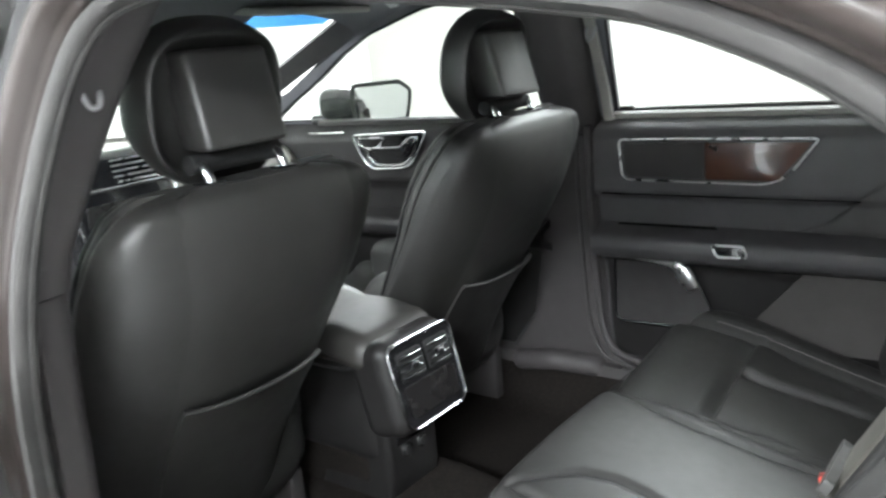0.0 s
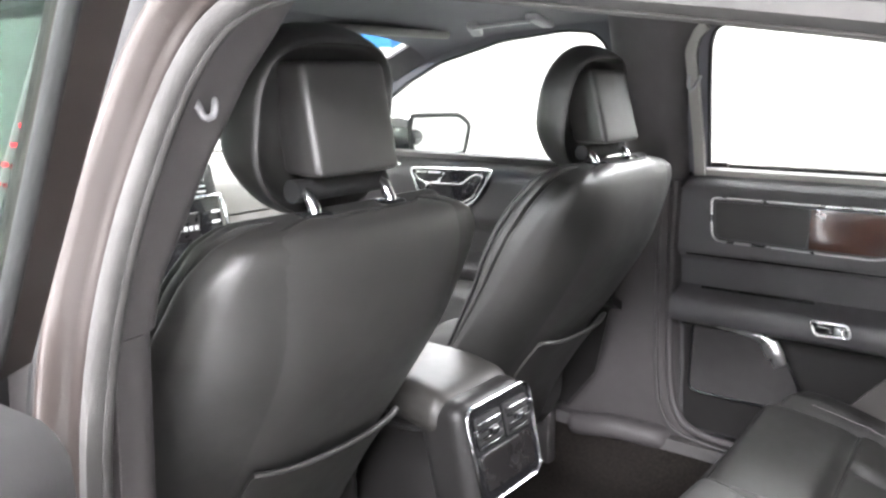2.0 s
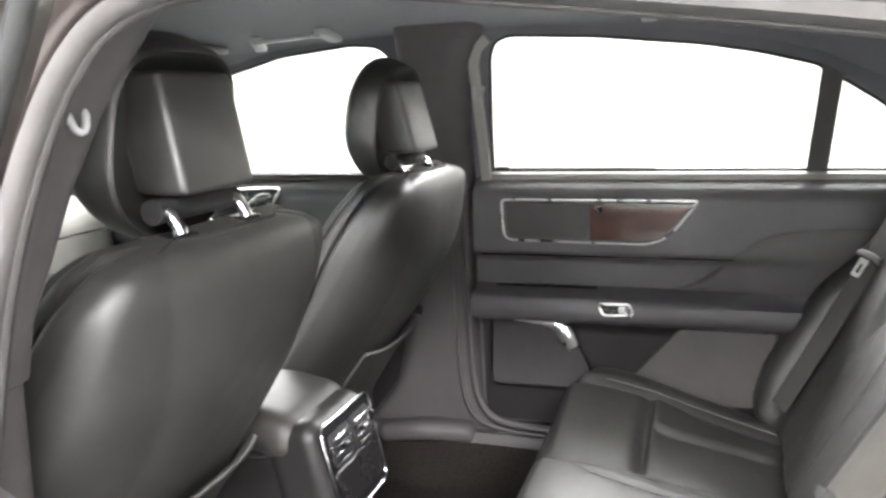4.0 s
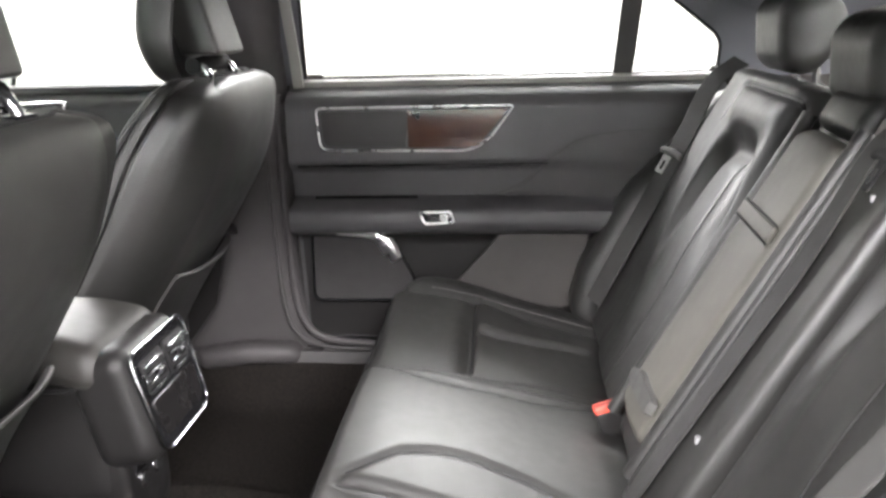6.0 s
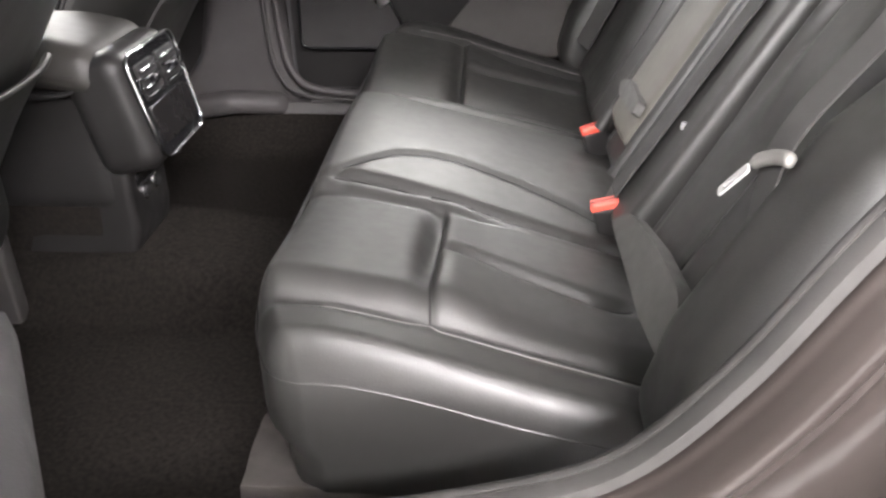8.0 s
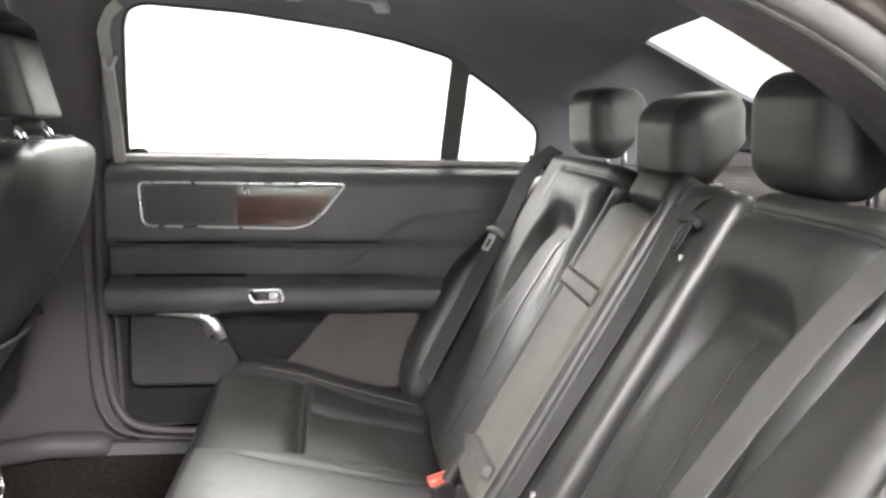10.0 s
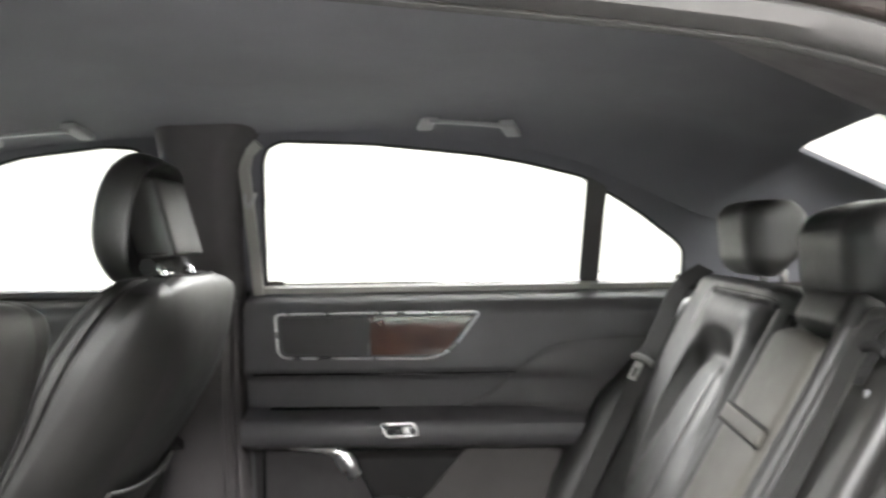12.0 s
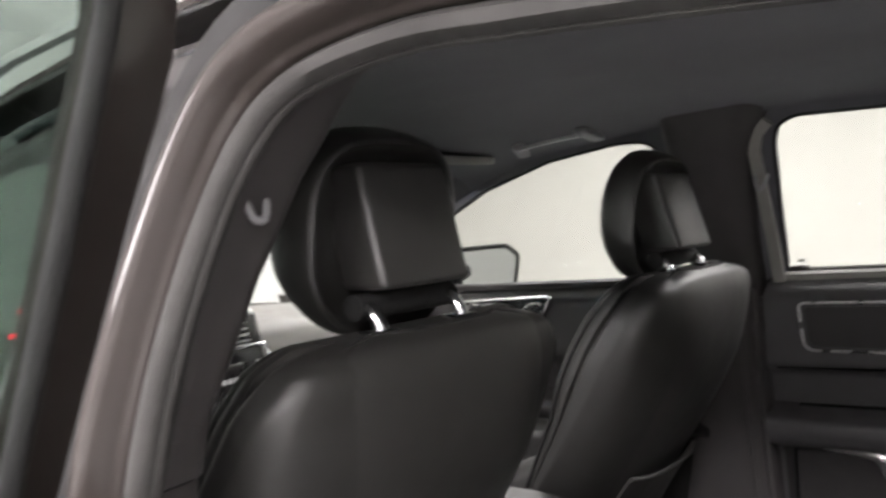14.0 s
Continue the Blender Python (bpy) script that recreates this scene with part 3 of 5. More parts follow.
part("trunk_lid", sheet(8, 8, lambda u, v: (lerp(1.12, 1.34, u), lerp(-0.8, 0.8, v), lerp(1.0, 0.985, u)), 0.01), PAINT, car)
part("underbody", box(-0.65, 0, 0.12, 4.0, 1.5, 0.06, 0.01), TRIM_HARD, car)
for wx in (-2.52, 0.62):
    for sg in (1, -1):
        w = part("wheel", moved(loft([[(r * math.cos(a), y, r * math.sin(a)) for a in [2 * math.pi * i / 40 for i in range(40)]] for r, y in ((0.24, -0.10), (0.32, -0.115), (0.338, -0.09), (0.34, 0.09), (0.32, 0.115), (0.24, 0.10))]),
                             pose(wx, sg * 0.80, GROUND + 0.34)), RUBBER, car)


def ring_from_opening(profile, mat, name, label="", first=0, last=None):
    """A band carried round the rear door opening, or along a stretch of it; profile (outward, towards the outside of the car)."""
    path = curve_through([(x, z, 0) for x, z in OPENING], 6, True)
    c, rings = len(path), []
    for i, p in enumerate(path):
        t = (path[(i + 1) % c] - path[i - 1]).normalized()
        nrm = Vector((-t.y, t.x))
        rings.append([(p.x + nrm.x * a, -(opening_y(p.y) + b), p.y + nrm.y * a) for a, b in profile])
    if last is not None:
        return part(name, loft(rings[first * 6:last * 6]), mat, car, label)
    return part(name, loft(rings, closed=True), mat, car, label)


ring_from_opening([(-0.010, -0.014), (-0.012, 0.000), (-0.006, 0.011), (0.004, 0.013), (0.010, 0.004), (0.009, -0.014)], SEAL, "door_weatherstrip", "grey flocked weatherstrip round the door opening")
ring_from_opening([(0.009, -0.006), (0.011, 0.006), (0.0135, 0.0125), (0.0165, 0.014), (0.0185, 0.019), (0.024, 0.034), (0.030, 0.0405), (0.0345, 0.0425), (0.040, 0.0425), (0.045, 0.040), (0.049, 0.032), (0.045, 0.012), (0.03, -0.012)], PAINT, "door_frame_flange", "brown-grey painted door frame")
ring_from_opening([(0.044, 0.006), (0.046, 0.030), (0.060, 0.034), (0.078, 0.030), (0.085, 0.0)], RUBBER, "outer_seal", "black outer seal")
ring_from_opening([(-0.010, -0.016), (-0.0145, -0.013), (-0.016, -0.007), (-0.0135, -0.003), (-0.0095, -0.004)], SEAL, "seal_lip", "thin inner lip of the weatherstrip")
# painted shut face behind and below the opening, stepped out to the body side
ring_from_opening([(0.044, 0.020), (0.047, 0.0375), (0.052, 0.0395), (0.057, 0.0355), (0.066, 0.033), (0.082, 0.036), (0.098, 0.045), (0.110, 0.060), (0.117, 0.078), (0.124, 0.086), (0.134, 0.088), (0.144, 0.084), (0.146, 0.060), (0.10, 0.020)], PAINT,
                  "door_shut_face", "glossy brown-grey shut face with a rolled edge", 12, 19)

# gloss cover and chrome moulding outside the left B pillar and roof rail
cover = part("pillar_cover", sheet(8, 20, lambda u, v: (lerp(-0.965, -0.888, u), -(lean(lerp(0.985, 1.325, v)) + 0.040 - 0.012 * (2 * u - 1) ** 2), lerp(0.985, 1.325, v)), 0.01, flip=True), PIANO, car, "gloss black pillar cover")
for lx, ly, lz, hz in ((-0.917, -0.7505, 1.155, 0.0022), (-0.921, -0.759, 1.1355, 0.0022), (-0.925, -0.768, 1.116, 0.0022), (-0.930, -0.7755, 1.097, 0.0022), (-0.936, -0.783, 1.076, 0.0022), (-0.949, -0.810, 0.998, 0.006)):
    part("indicator_lamp", box(lx, ly, lz, 0.005, 0.005, 2 * hz, 0.0008), REDGLOW, cover, "small lit red keypad lamp")
part("roof_moulding", sweep([(x, -(lean(z) + 0.058), z + 0.034) for x, z in ((-1.3, 1.312), (-1.1, 1.334), (-0.9, 1.338), (-0.6, 1.338), (-0.46, 1.330), (-0.23, 1.305), (-0.1, 1.282), (0.0, 1.255), (0.12, 1.20))], [(-0.007, -0.005), (0.007, -0.005), (0.006, 0.005), (-0.006, 0.005)]), CHROME, car, "bright chrome roof moulding")
# seal round the closed rear door's front and lower edge
seal_path = curve_through([(-0.796, 0.702, 0.96), (-0.803, 0.712, 0.80), (-0.800, 0.716, 0.60), (-0.792, 0.716, 0.46), (-0.772, 0.712, 0.385), (-0.722, 0.704, 0.345), (-0.60, 0.700, 0.332), (-0.40, 0.700, 0.330)], 6)
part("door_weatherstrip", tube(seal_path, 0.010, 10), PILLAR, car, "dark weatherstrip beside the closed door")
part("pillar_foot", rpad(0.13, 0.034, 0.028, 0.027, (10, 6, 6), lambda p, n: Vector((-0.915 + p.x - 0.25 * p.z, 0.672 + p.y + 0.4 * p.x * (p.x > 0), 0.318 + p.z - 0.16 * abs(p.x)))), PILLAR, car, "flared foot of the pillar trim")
part("trim_edge", tube([p + Vector((-0.030, -0.010, -0.012)) for p in seal_path], 0.005, 8), TRIM_HARD, car)


# bonnet, nose and bulkhead cowl
part("bonnet", sheet(16, 24, lambda u, v: (lerp(-2.44, -3.42, u), lerp(-0.86, 0.86, v) * lerp(1.0, 0.92, u), lerp(0.97, 0.80, u ** 1.6) - 0.05 * abs(2 * v - 1) ** 3 + 0.012 * bell(abs(2 * v - 1) - 0.45, 0.08)), 0.012), PAINT, car, "brown-grey bonnet")
part("nose_panel", sheet(10, 20, lambda u, v: (-3.42 - 0.10 * math.sin(math.pi * min(1, u * 0.8 + 0.1)) + 0.16 * abs(2 * v - 1) ** 3, lerp(-0.80, 0.80, v), lerp(0.80, 0.15, u)), 0.012), PAINT, car)
for sg in (1, -1):
    part("front_wing", sheet(14, 10, lambda u, v, sg=sg: (lerp(-2.58, -3.40, u), sg * lerp(0.86 + 0.06 * math.sin(math.pi * min(1, v + 0.15)), 0.78, u ** 3), lerp(lerp(0.93, 0.77, u), lerp(0.42, 0.30, u), v)), 0.008), PAINT, car)

# closed metal behind the gap between the right pillar and its door
part("pillar_backing", box(-0.79, 0.776, 0.66, 0.18, 0.012, 0.68, 0.003), PAINT, car)
# ---- doors ----
def door_y(x, z):
    """Inner face of a closed rear door, as y on the car's right."""
    y = table([(0.33, 0.752), (0.42, 0.738), (0.60, 0.722), (0.622, 0.700), (0.634, 0.655), (0.66, 0.641), (0.690, 0.645), (0.700, 0.672), (0.708, 0.712), (0.78, 0.704), (0.793, 0.684), (0.80, 0.678),
               (0.93, 0.684), (0.955, 0.698), (0.972, 0.740), (0.985, 0.766)], z)
    flush = step(-0.22, 0.02, x)
    if 0.69 < z < 0.80:
        y = lerp(y, 0.678, flush * 0.8)
    return y


BEZEL = [(-0.700, 0.929), (-0.239, 0.929), (-0.318, 0.826), (-0.694, 0.831)]
SPEAKER = [(-0.738, 0.626), (-0.566, 0.626), (-0.524, 0.574), (-0.484, 0.497), (-0.50, 0.447), (-0.742, 0.447)]
MAPPOCKET = [(-0.272, 0.619), (-0.062, 0.619), (-0.10, 0.43), (-0.40, 0.43), (-0.385, 0.49)]


def rear_door(sg, at=None, label="closed rear door with black trim and a wood inlay"):
    d = thing("rear_door", label, "car door", at=at)
    x0, x1 = -0.775, 0.24
    part("inner_panel", sheet(70, 70, lambda u, v: (lerp(x0, x1, u), sg * door_y(lerp(x0, x1, u), lerp(0.33, 0.985, v)), lerp(0.33, 0.985, v)), 0.02, flip=sg < 0), TRIM, d, "soft black inner panel with an armrest")
    part("outer_skin", sheet(20, 16, lambda u, v: (lerp(x0 - 0.02, x1 + 0.02, u), sg * (lerp(0.80, 0.925, math.sin(math.pi * min(1, v * 0.9 + 0.1)) ** 0.6)), lerp(0.99, 0.20, v)), 0.01, flip=sg < 0), PAINT, d)
    part("shut_face", box(x0 - 0.008, sg * 0.845, 0.62, 0.02, 0.12, 0.66, 0.006), PAINT, d)
    part("belt_moulding", sweep([(x, sg * 0.752, 0.978) for x in np.linspace(x0 + 0.02, x1, 12)], [(-0.014, -0.008), (0.014, -0.008), (0.014, 0.006), (0.004, 0.012), (-0.012, 0.008)]), PALE_SEAL, d, "grey belt line strip under the window")

    flat = lambda off: (lambda a, b, dd: (a, sg * (0.680 - off - dd), b))

    def inlay(x, z):
        """The veneer's gently crowned face."""
        return (x, sg * (0.676 - 0.0025 * (1 - ((z - 0.878) / 0.046) ** 2)), z)

    split = -0.485 if sg > 0 else -0.605
    part("inlay_panel", slab(rounded([(-0.690, 0.921), (split + 0.007, 0.921), (split - 0.007, 0.8365), (-0.684, 0.839)], [0.012, 0.001, 0.001, 0.02], 6), 0.004, flat(0.002)), INLAY_BLACK, d, "dark gloss front half of the inlay")
    # The open door takes the brighter veneer copy, coloured as if lit.
    part("wood_inlay", sheet(24, 12, lambda u, v: inlay(lerp(split, lerp(-0.324, -0.252, v), u), lerp(0.8355, 0.921, v)), 0.004, flip=sg > 0), WOOD if sg > 0 else WOOD_LIT, d, "glossy wood inlay")
    part("inlay_trim", tube([(p.x, sg * 0.6735, p.y) for p in rounded(BEZEL, [0.014, 0.012, 0.055, 0.024], 6)], 0.0026, 8, True, up=(0, 1, 0)), SATIN, d, "thin chrome surround")
    part("panel_groove", tube([(x, sg * (door_y(x, 0.792) - 0.001), 0.792 + 0.004 * step(-0.3, 0.2, x)) for x in np.linspace(x0 + 0.02, -0.16, 14)], 0.0022, 6), PIANO, d)
    arch = curve_through([(-0.30, 0.708), (-0.22, 0.745), (-0.16, 0.80), (-0.09, 0.848), (0.02, 0.866), (0.16, 0.870), (0.23, 0.870)], 6)
    part("insert_seam", tube([(p.x, sg * (door_y(p.x, p.y) - 0.0005), p.y) for p in [Vector((q.x, q.y)) for q in arch]], 0.0016, 6), PILLAR, d)
    rise = [(q.x, q.y) for q in arch]
    part("insert_panel", sheet(40, 16, lambda u, v: (lerp(-0.285, 0.225, u), sg * (door_y(lerp(-0.285, 0.225, u), lerp(0.712, table(rise, lerp(-0.285, 0.225, u)) - 0.003, v)) - 0.001 - 0.007 * math.sin(math.pi * min(1, max(0, v))) ** 0.4 * step(0, 0.12, u)),
                                                     lerp(0.712, table(rise, lerp(-0.285, 0.225, u)) - 0.003, v)), 0.003, flip=sg < 0), INSERT, d, "padded insert over the armrest")
    part("speaker_grille", slab(rounded(SPEAKER, 0.02, 4), 0.008, lambda a, b, dd: (a, sg * (0.716 - dd), b)), GRILLE, d, "dark perforated speaker grille")
    rim = rounded(SPEAKER, 0.022, 5)
    part("grille_rim", tube([(p.x, sg * 0.709, p.y) for p in rim], 0.004, 8, True, up=(0, 1, 0)), PIANO, d)
    part("chrome_accent", sweep(curve_through([(-0.680, sg * 0.704, 0.620), (-0.61, sg * 0.700, 0.617), (-0.575, sg * 0.698, 0.612), (-0.556, sg * 0.697, 0.600), (-0.543, sg * 0.698, 0.580), (-0.530, sg * 0.701, 0.556)], 5),
                                circle(0.021, 12, 0.010), up=(0, -sg, 0), scale=lambda k: table([(0, 0.12), (0.35, 0.45), (0.62, 1.0), (0.8, 1.0), (1, 0.7)], k)), BRIGHT, d, "bright chrome accent")
    part("lower_panel", sheet(30, 20, lambda u, v: (lerp(x0 + 0.01, 0.20, u), sg * (door_y(lerp(x0 + 0.01, 0.20, u), lerp(0.335, 0.614, v)) - 0.003), lerp(0.335, 0.614, v)), 0.004, flip=sg < 0), DARKTRIM, d, "dark plastic lower door panel")
    part("map_pocket", slab(rounded(MAPPOCKET, 0.012, 3), 0.012, lambda a, b, dd: (a, sg * (0.722 - dd - 0.006 * (b - 0.43) / 0.2), b)), POCKET, d, "dark grey door pocket panel")
    plate = rounded([(-0.462, 0.688), (-0.388, 0.690), (-0.380, 0.664), (-0.448, 0.660)], 0.008, 3)
    sw = part("window_switch", slab(plate, 0.004, lambda a, b, dd: (a, sg * (0.642 - dd), b)), PIANO, d, "window switch plate with a bright rim")
    part("switch_rim", tube([(q.x, sg * 0.637, q.y) for q in plate], 0.0028, 8, True, up=(0, 1, 0)), BRIGHT, sw, "satin rim")
    part("switch_key", rpad(0.011, 0.005, 0.008, 0.004, (3, 2, 3), lambda p, n: Vector((-0.402 + p.x, sg * 0.635 + p.y, 0.676 + p.z))), SATIN, sw, "satin rocker key")
    part("switch_key", rpad(0.016, 0.004, 0.007, 0.003, (3, 2, 3), lambda p, n: Vector((-0.434 + p.x, sg * 0.637 + p.y, 0.674 + p.z))), PIANO, sw)
    part("arm_strip", tube([(x, sg * 0.700, 0.712) for x in np.linspace(-0.72, -0.47, 10)], 0.0035, 6), PIANO, d)
    return d


def front_door_right():
    d = thing("front_door", "closed front door with black trim and a chrome handle surround", "car door")
    x0, x1 = -2.0, -0.93
    part("inner_panel", sheet(60, 50, lambda u, v: (lerp(x0, x1, u), door_y(-0.5, lerp(0.30, 0.985, v)) + 0.012, lerp(0.30, 0.985, v)), 0.02), DARKTRIM, d, "soft black inner panel")
    part("belt_moulding", sweep([(x, 0.752, 0.978) for x in np.linspace(x0 + 0.2, x1 - 0.02, 12)], [(-0.014, -0.008), (0.014, -0.008), (0.014, 0.006), (0.004, 0.012), (-0.012, 0.008)]), SEAL, d)
    plate = [(-1.60, 0.945), (-1.305, 0.953), (-1.365, 0.865), (-1.40, 0.846), (-1.53, 0.840), (-1.565, 0.870)]
    hp = part("handle_plate", slab(rounded(plate, 0.018, 4), 0.004, lambda a, b, dd: (a, 0.690 - dd, b)), PIANO, d, "dark plate round the inner handle")
    part("plate_trim", tube([(p.x, 0.684, p.y) for p in rounded(plate, 0.02, 5)], 0.0042, 8, True, up=(0, 1, 0)), CHROME, hp, "chrome surround")
    grip = [(-1.53, 0.905), (-1.41, 0.908), (-1.37, 0.938), (-1.335, 0.938), (-1.375, 0.872), (-1.41, 0.855), (-1.51, 0.853), (-1.545, 0.885)]
    part("pull_trim", tube([(p.x, 0.682, p.y) for p in rounded(grip, 0.014, 4)], 0.0028, 8, True, up=(0, 1, 0)), CHROME, hp, "chrome edge of the pull cup")
    lock = [(-1.58, 0.935), (-1.47, 0.938), (-1.49, 0.912), (-1.53, 0.902), (-1.565, 0.912)]
    part("lock_trim", tube([(p.x, 0.682, p.y) for p in rounded(lock, 0.012, 4)], 0.0024, 8, True, up=(0, 1, 0)), SATIN, hp)
    part("door_lever", rpad(0.018, 0.006, 0.024, 0.006, (4, 2, 4), lambda p, n: Vector((p.x - 1.372 + p.z * 0.75, 0.680 + p.y, 0.906 + p.z))), PIANO, hp, "gloss dark door lever")
    part("front_strip", box(-1.72, 0.690, 0.952, 0.16, 0.006, 0.007, 0.002), CHROME, d, "thin chrome strip")
    part("panel_groove", tube([(x, 0.698, 0.80) for x in np.linspace(x0, x1, 12)], 0.0025, 6), PIANO, d)
    return d


rear_door(1)
front_door_right()
HINGE = (-0.879, -0.93)
OPEN_DEGREES = 57.5
swing = Matrix.Translation((HINGE[0], HINGE[1], 0)) @ Matrix.Rotation(radians(-OPEN_DEGREES), 4, "Z") @ Matrix.Translation((-HINGE[0], -HINGE[1], 0))
left_door = rear_door(-1, swing, "wide open rear door with a glossy frame and green-tinted glass")
wide_window = [(x - 0.072 * step(-0.60, -0.68, x), z) for x, z in REAR_WINDOW]
frame_out = [(-0.860, 0.97), (-0.866, 1.15), (-0.868, 1.26), (-0.842, 1.325), (-0.66, 1.338), (-0.464, 1.326), (-0.233, 1.299), (-0.1, 1.272), (0.05, 1.215), (0.14, 1.15), (0.235, 1.05), (0.24, 0.97)]
wf = part("window_frame", slab(frame_out, 0.018, lambda a, b, d: (a, -(lean(b) - 0.004 + d), b), [wide_window, QUARTER_WINDOW]), PAINT, left_door, "brown-grey painted window frame")
part("frame_cover", slab([(-0.860, 0.98), (-0.832, 0.98), (-0.832, 1.26), (-0.82, 1.33), (-0.852, 1.31)], 0.008, lambda a, b, d: (a, -(lean(b) + 0.0145 + d), b)), PIANO, wf, "gloss black pillar cover")
part("frame_bright_trim", sweep([(x, -(lean(z) + 0.03), z + 0.03) for x, z in [(-0.76, 1.27), (-0.70, 1.31), (-0.46, 1.30), (-0.23, 1.275), (-0.1, 1.25), (0.05, 1.19)]], [(-0.006, -0.004), (0.006, -0.004), (0.006, 0.004), (-0.006, 0.004)]), CHROME, wf, "bright chrome window trim")
for lp in (wide_window, QUARTER_WINDOW):
    gp = part("pane", slab(lp, 0.004, lambda a, b, d: (a, -(lean(b) + 0.006 + d), b)), GREEN_GLASS, left_door, "green-tinted glass", smooth=False)
    gp.visible_shadow = False
    part("window_seal", tube([(p.x, -(lean(p.y) - 0.004), p.y) for p in rounded(lp, 0.02, 4)], 0.008, 8, True, up=(0, 1, 0.2)), RUBBER, left_door)


# ---- outside mirror ----
def door_mirror():
    t = thing("door_mirror", "black outside mirror on the front door", "side mirror")
    part("housing", rpad(0.065, 0.112, 0.056, 0.045, (8, 10, 8), lambda p, n: Vector((-1.752 + p.x * (1 - 0.35 * p.y / 0.11) + 0.42 * p.y - 0.02 * (p.z / 0.055) ** 2, 0.912 + p.y, 1.020 + p.z * (1.12 - 0.06 * p.y / 0.11)))), PIANO, t, "gloss black mirror housing")
    part("arm", rpad(0.03, 0.06, 0.018, 0.015, (4, 4, 4), lambda p, n: Vector((-1.82 + p.x, 0.81 + p.y, 0.985 + p.z))), PIANO, t)
    gl = slab(rounded([(-0.086, -0.046), (0.088, -0.044), (0.107, 0.022), (0.070, 0.046), (-0.094, 0.046), (-0.102, 0.0)], 0.012, 4), 0.003, lambda a, b, d: (-1.676 + 0.39 * a + d, 0.922 + 0.92 * a, 1.022 + 1.25 * b))
    part("mirror_glass", gl, MIRROR, t, "clear mirror glass")
    edge = rounded([(-0.091, -0.051), (0.092, -0.049), (0.114, 0.025), (0.073, 0.052), (-0.099, 0.052), (-0.108, 0.0)], 0.014, 4)
    part("glass_frame", tube([(-1.676 + 0.39 * q.x, 0.922 + 0.92 * q.x, 1.022 + 1.25 * q.y) for q in edge], 0.0075, 8, True, up=(1, 0, 0)), RUBBER, t, "dark rim round the glass")
    return t


door_mirror()


# ---- grab handles and sun visor ----
def grab_handle(x0, x1, z0, z1, y=0.565):
    t = thing("grab_handle", "dark grey folding grab handle on the roof rail", "grab handle", "grab handles")
    # two flat mounts leaning in from the rail, a slim bar between them
    bar = [(lerp(x0, x1, 0.10), y - 0.016, lerp(z0, z1, 0.10) - 0.001), (lerp(x0, x1, 0.3), y - 0.022, lerp(z0, z1, 0.3)), (lerp(x0, x1, 0.7), y - 0.022, lerp(z0, z1, 0.7)), (lerp(x0, x1, 0.90), y - 0.016, lerp(z0, z1, 0.90) - 0.001)]
    part("grip", sweep(curve_through(bar, 6), [(-0.007, -0.0035), (0.007, -0.0035), (0.008, 0.0), (0.006, 0.004), (-0.006, 0.004), (-0.008, 0.0)]), HANDLE, t, "slim grey grip")
    for x, z, k in ((x0, z0, 1), (x1, z1, -1)):
        part("mount", rpad(0.017, 0.026, 0.008, 0.006, (4, 5, 3), lambda p, n: Vector((x + k * 0.010 + p.x - k * 0.35 * p.y, y + 0.004 + p.y, z - 0.35 * p.y + p.z))), HANDLE, t, "flat grey mount")
    return t


grab_handle(-0.352, -0.160, 1.338, 1.320)
grab_handle(-1.245, -1.045, 1.314, 1.326, 0.495)
for sg in (1, -1):
    v = thing("sun_visor", "pale grey cloth sun visor folded up", "sun visor", "sun visors")
    part("visor_board", rpad(0.085, 0.19, 0.010, 0.009, (6, 8, 2), lambda p, n: Vector((-1.43 + p.x, sg * 0.36 + p.y, 1.316 - 0.12 * p.x + p.z))), VISOR, v)
# ---- front seats ----
def back_x(z):
    """Rear face of a front seat's backrest."""
    return smooth_table([(0.30, -1.06), (0.42, -1.025), (0.5, -0.990), (0.6, -0.932), (0.7, -0.860), (0.8, -0.797), (0.86, -0.766), (0.93, -0.749), (0.985, -0.749), (1.015, -0.753), (1.037, -0.766)], z, 0.022)


def seat_half(z):
    return table([(0.30, 0.215), (0.45, 0.236), (0.65, 0.248), (0.85, 0.248), (0.95, 0.242), (1.0, 0.226), (1.025, 0.200)], z)


def shell_half(z):
    return table([(0.30, 0.200), (0.55, 0.232), (0.90, 0.238), (0.948, 0.232), (0.975, 0.225), (0.99, 0.214), (1.008, 0.197), (1.02, 0.172), (1.03, 0.130), (1.037, 0.085)], z)


def rear_face(y, z):
    """x of the rear face at an offset y from the seat's middle."""
    k = abs(y) / shell_half(z)
    return back_x(z) - smooth_table([(0.36, 0.10), (0.45, 0.12), (0.66, 0.122), (0.777, 0.112), (0.833, 0.100), (0.889, 0.085), (0.946, 0.052), (0.99, 0.026), (1.02, 0.012)], z, 0.03) * min(1.05, k) ** 4


def wing_x(z):
    """Front outline of the side bolsters."""
    return table([(0.34, -1.20), (0.5, -1.14), (0.65, -1.055), (0.784, -0.996), (0.847, -0.978), (0.909, -0.950), (0.96, -0.912), (1.0, -0.872), (1.025, -0.845)], z)


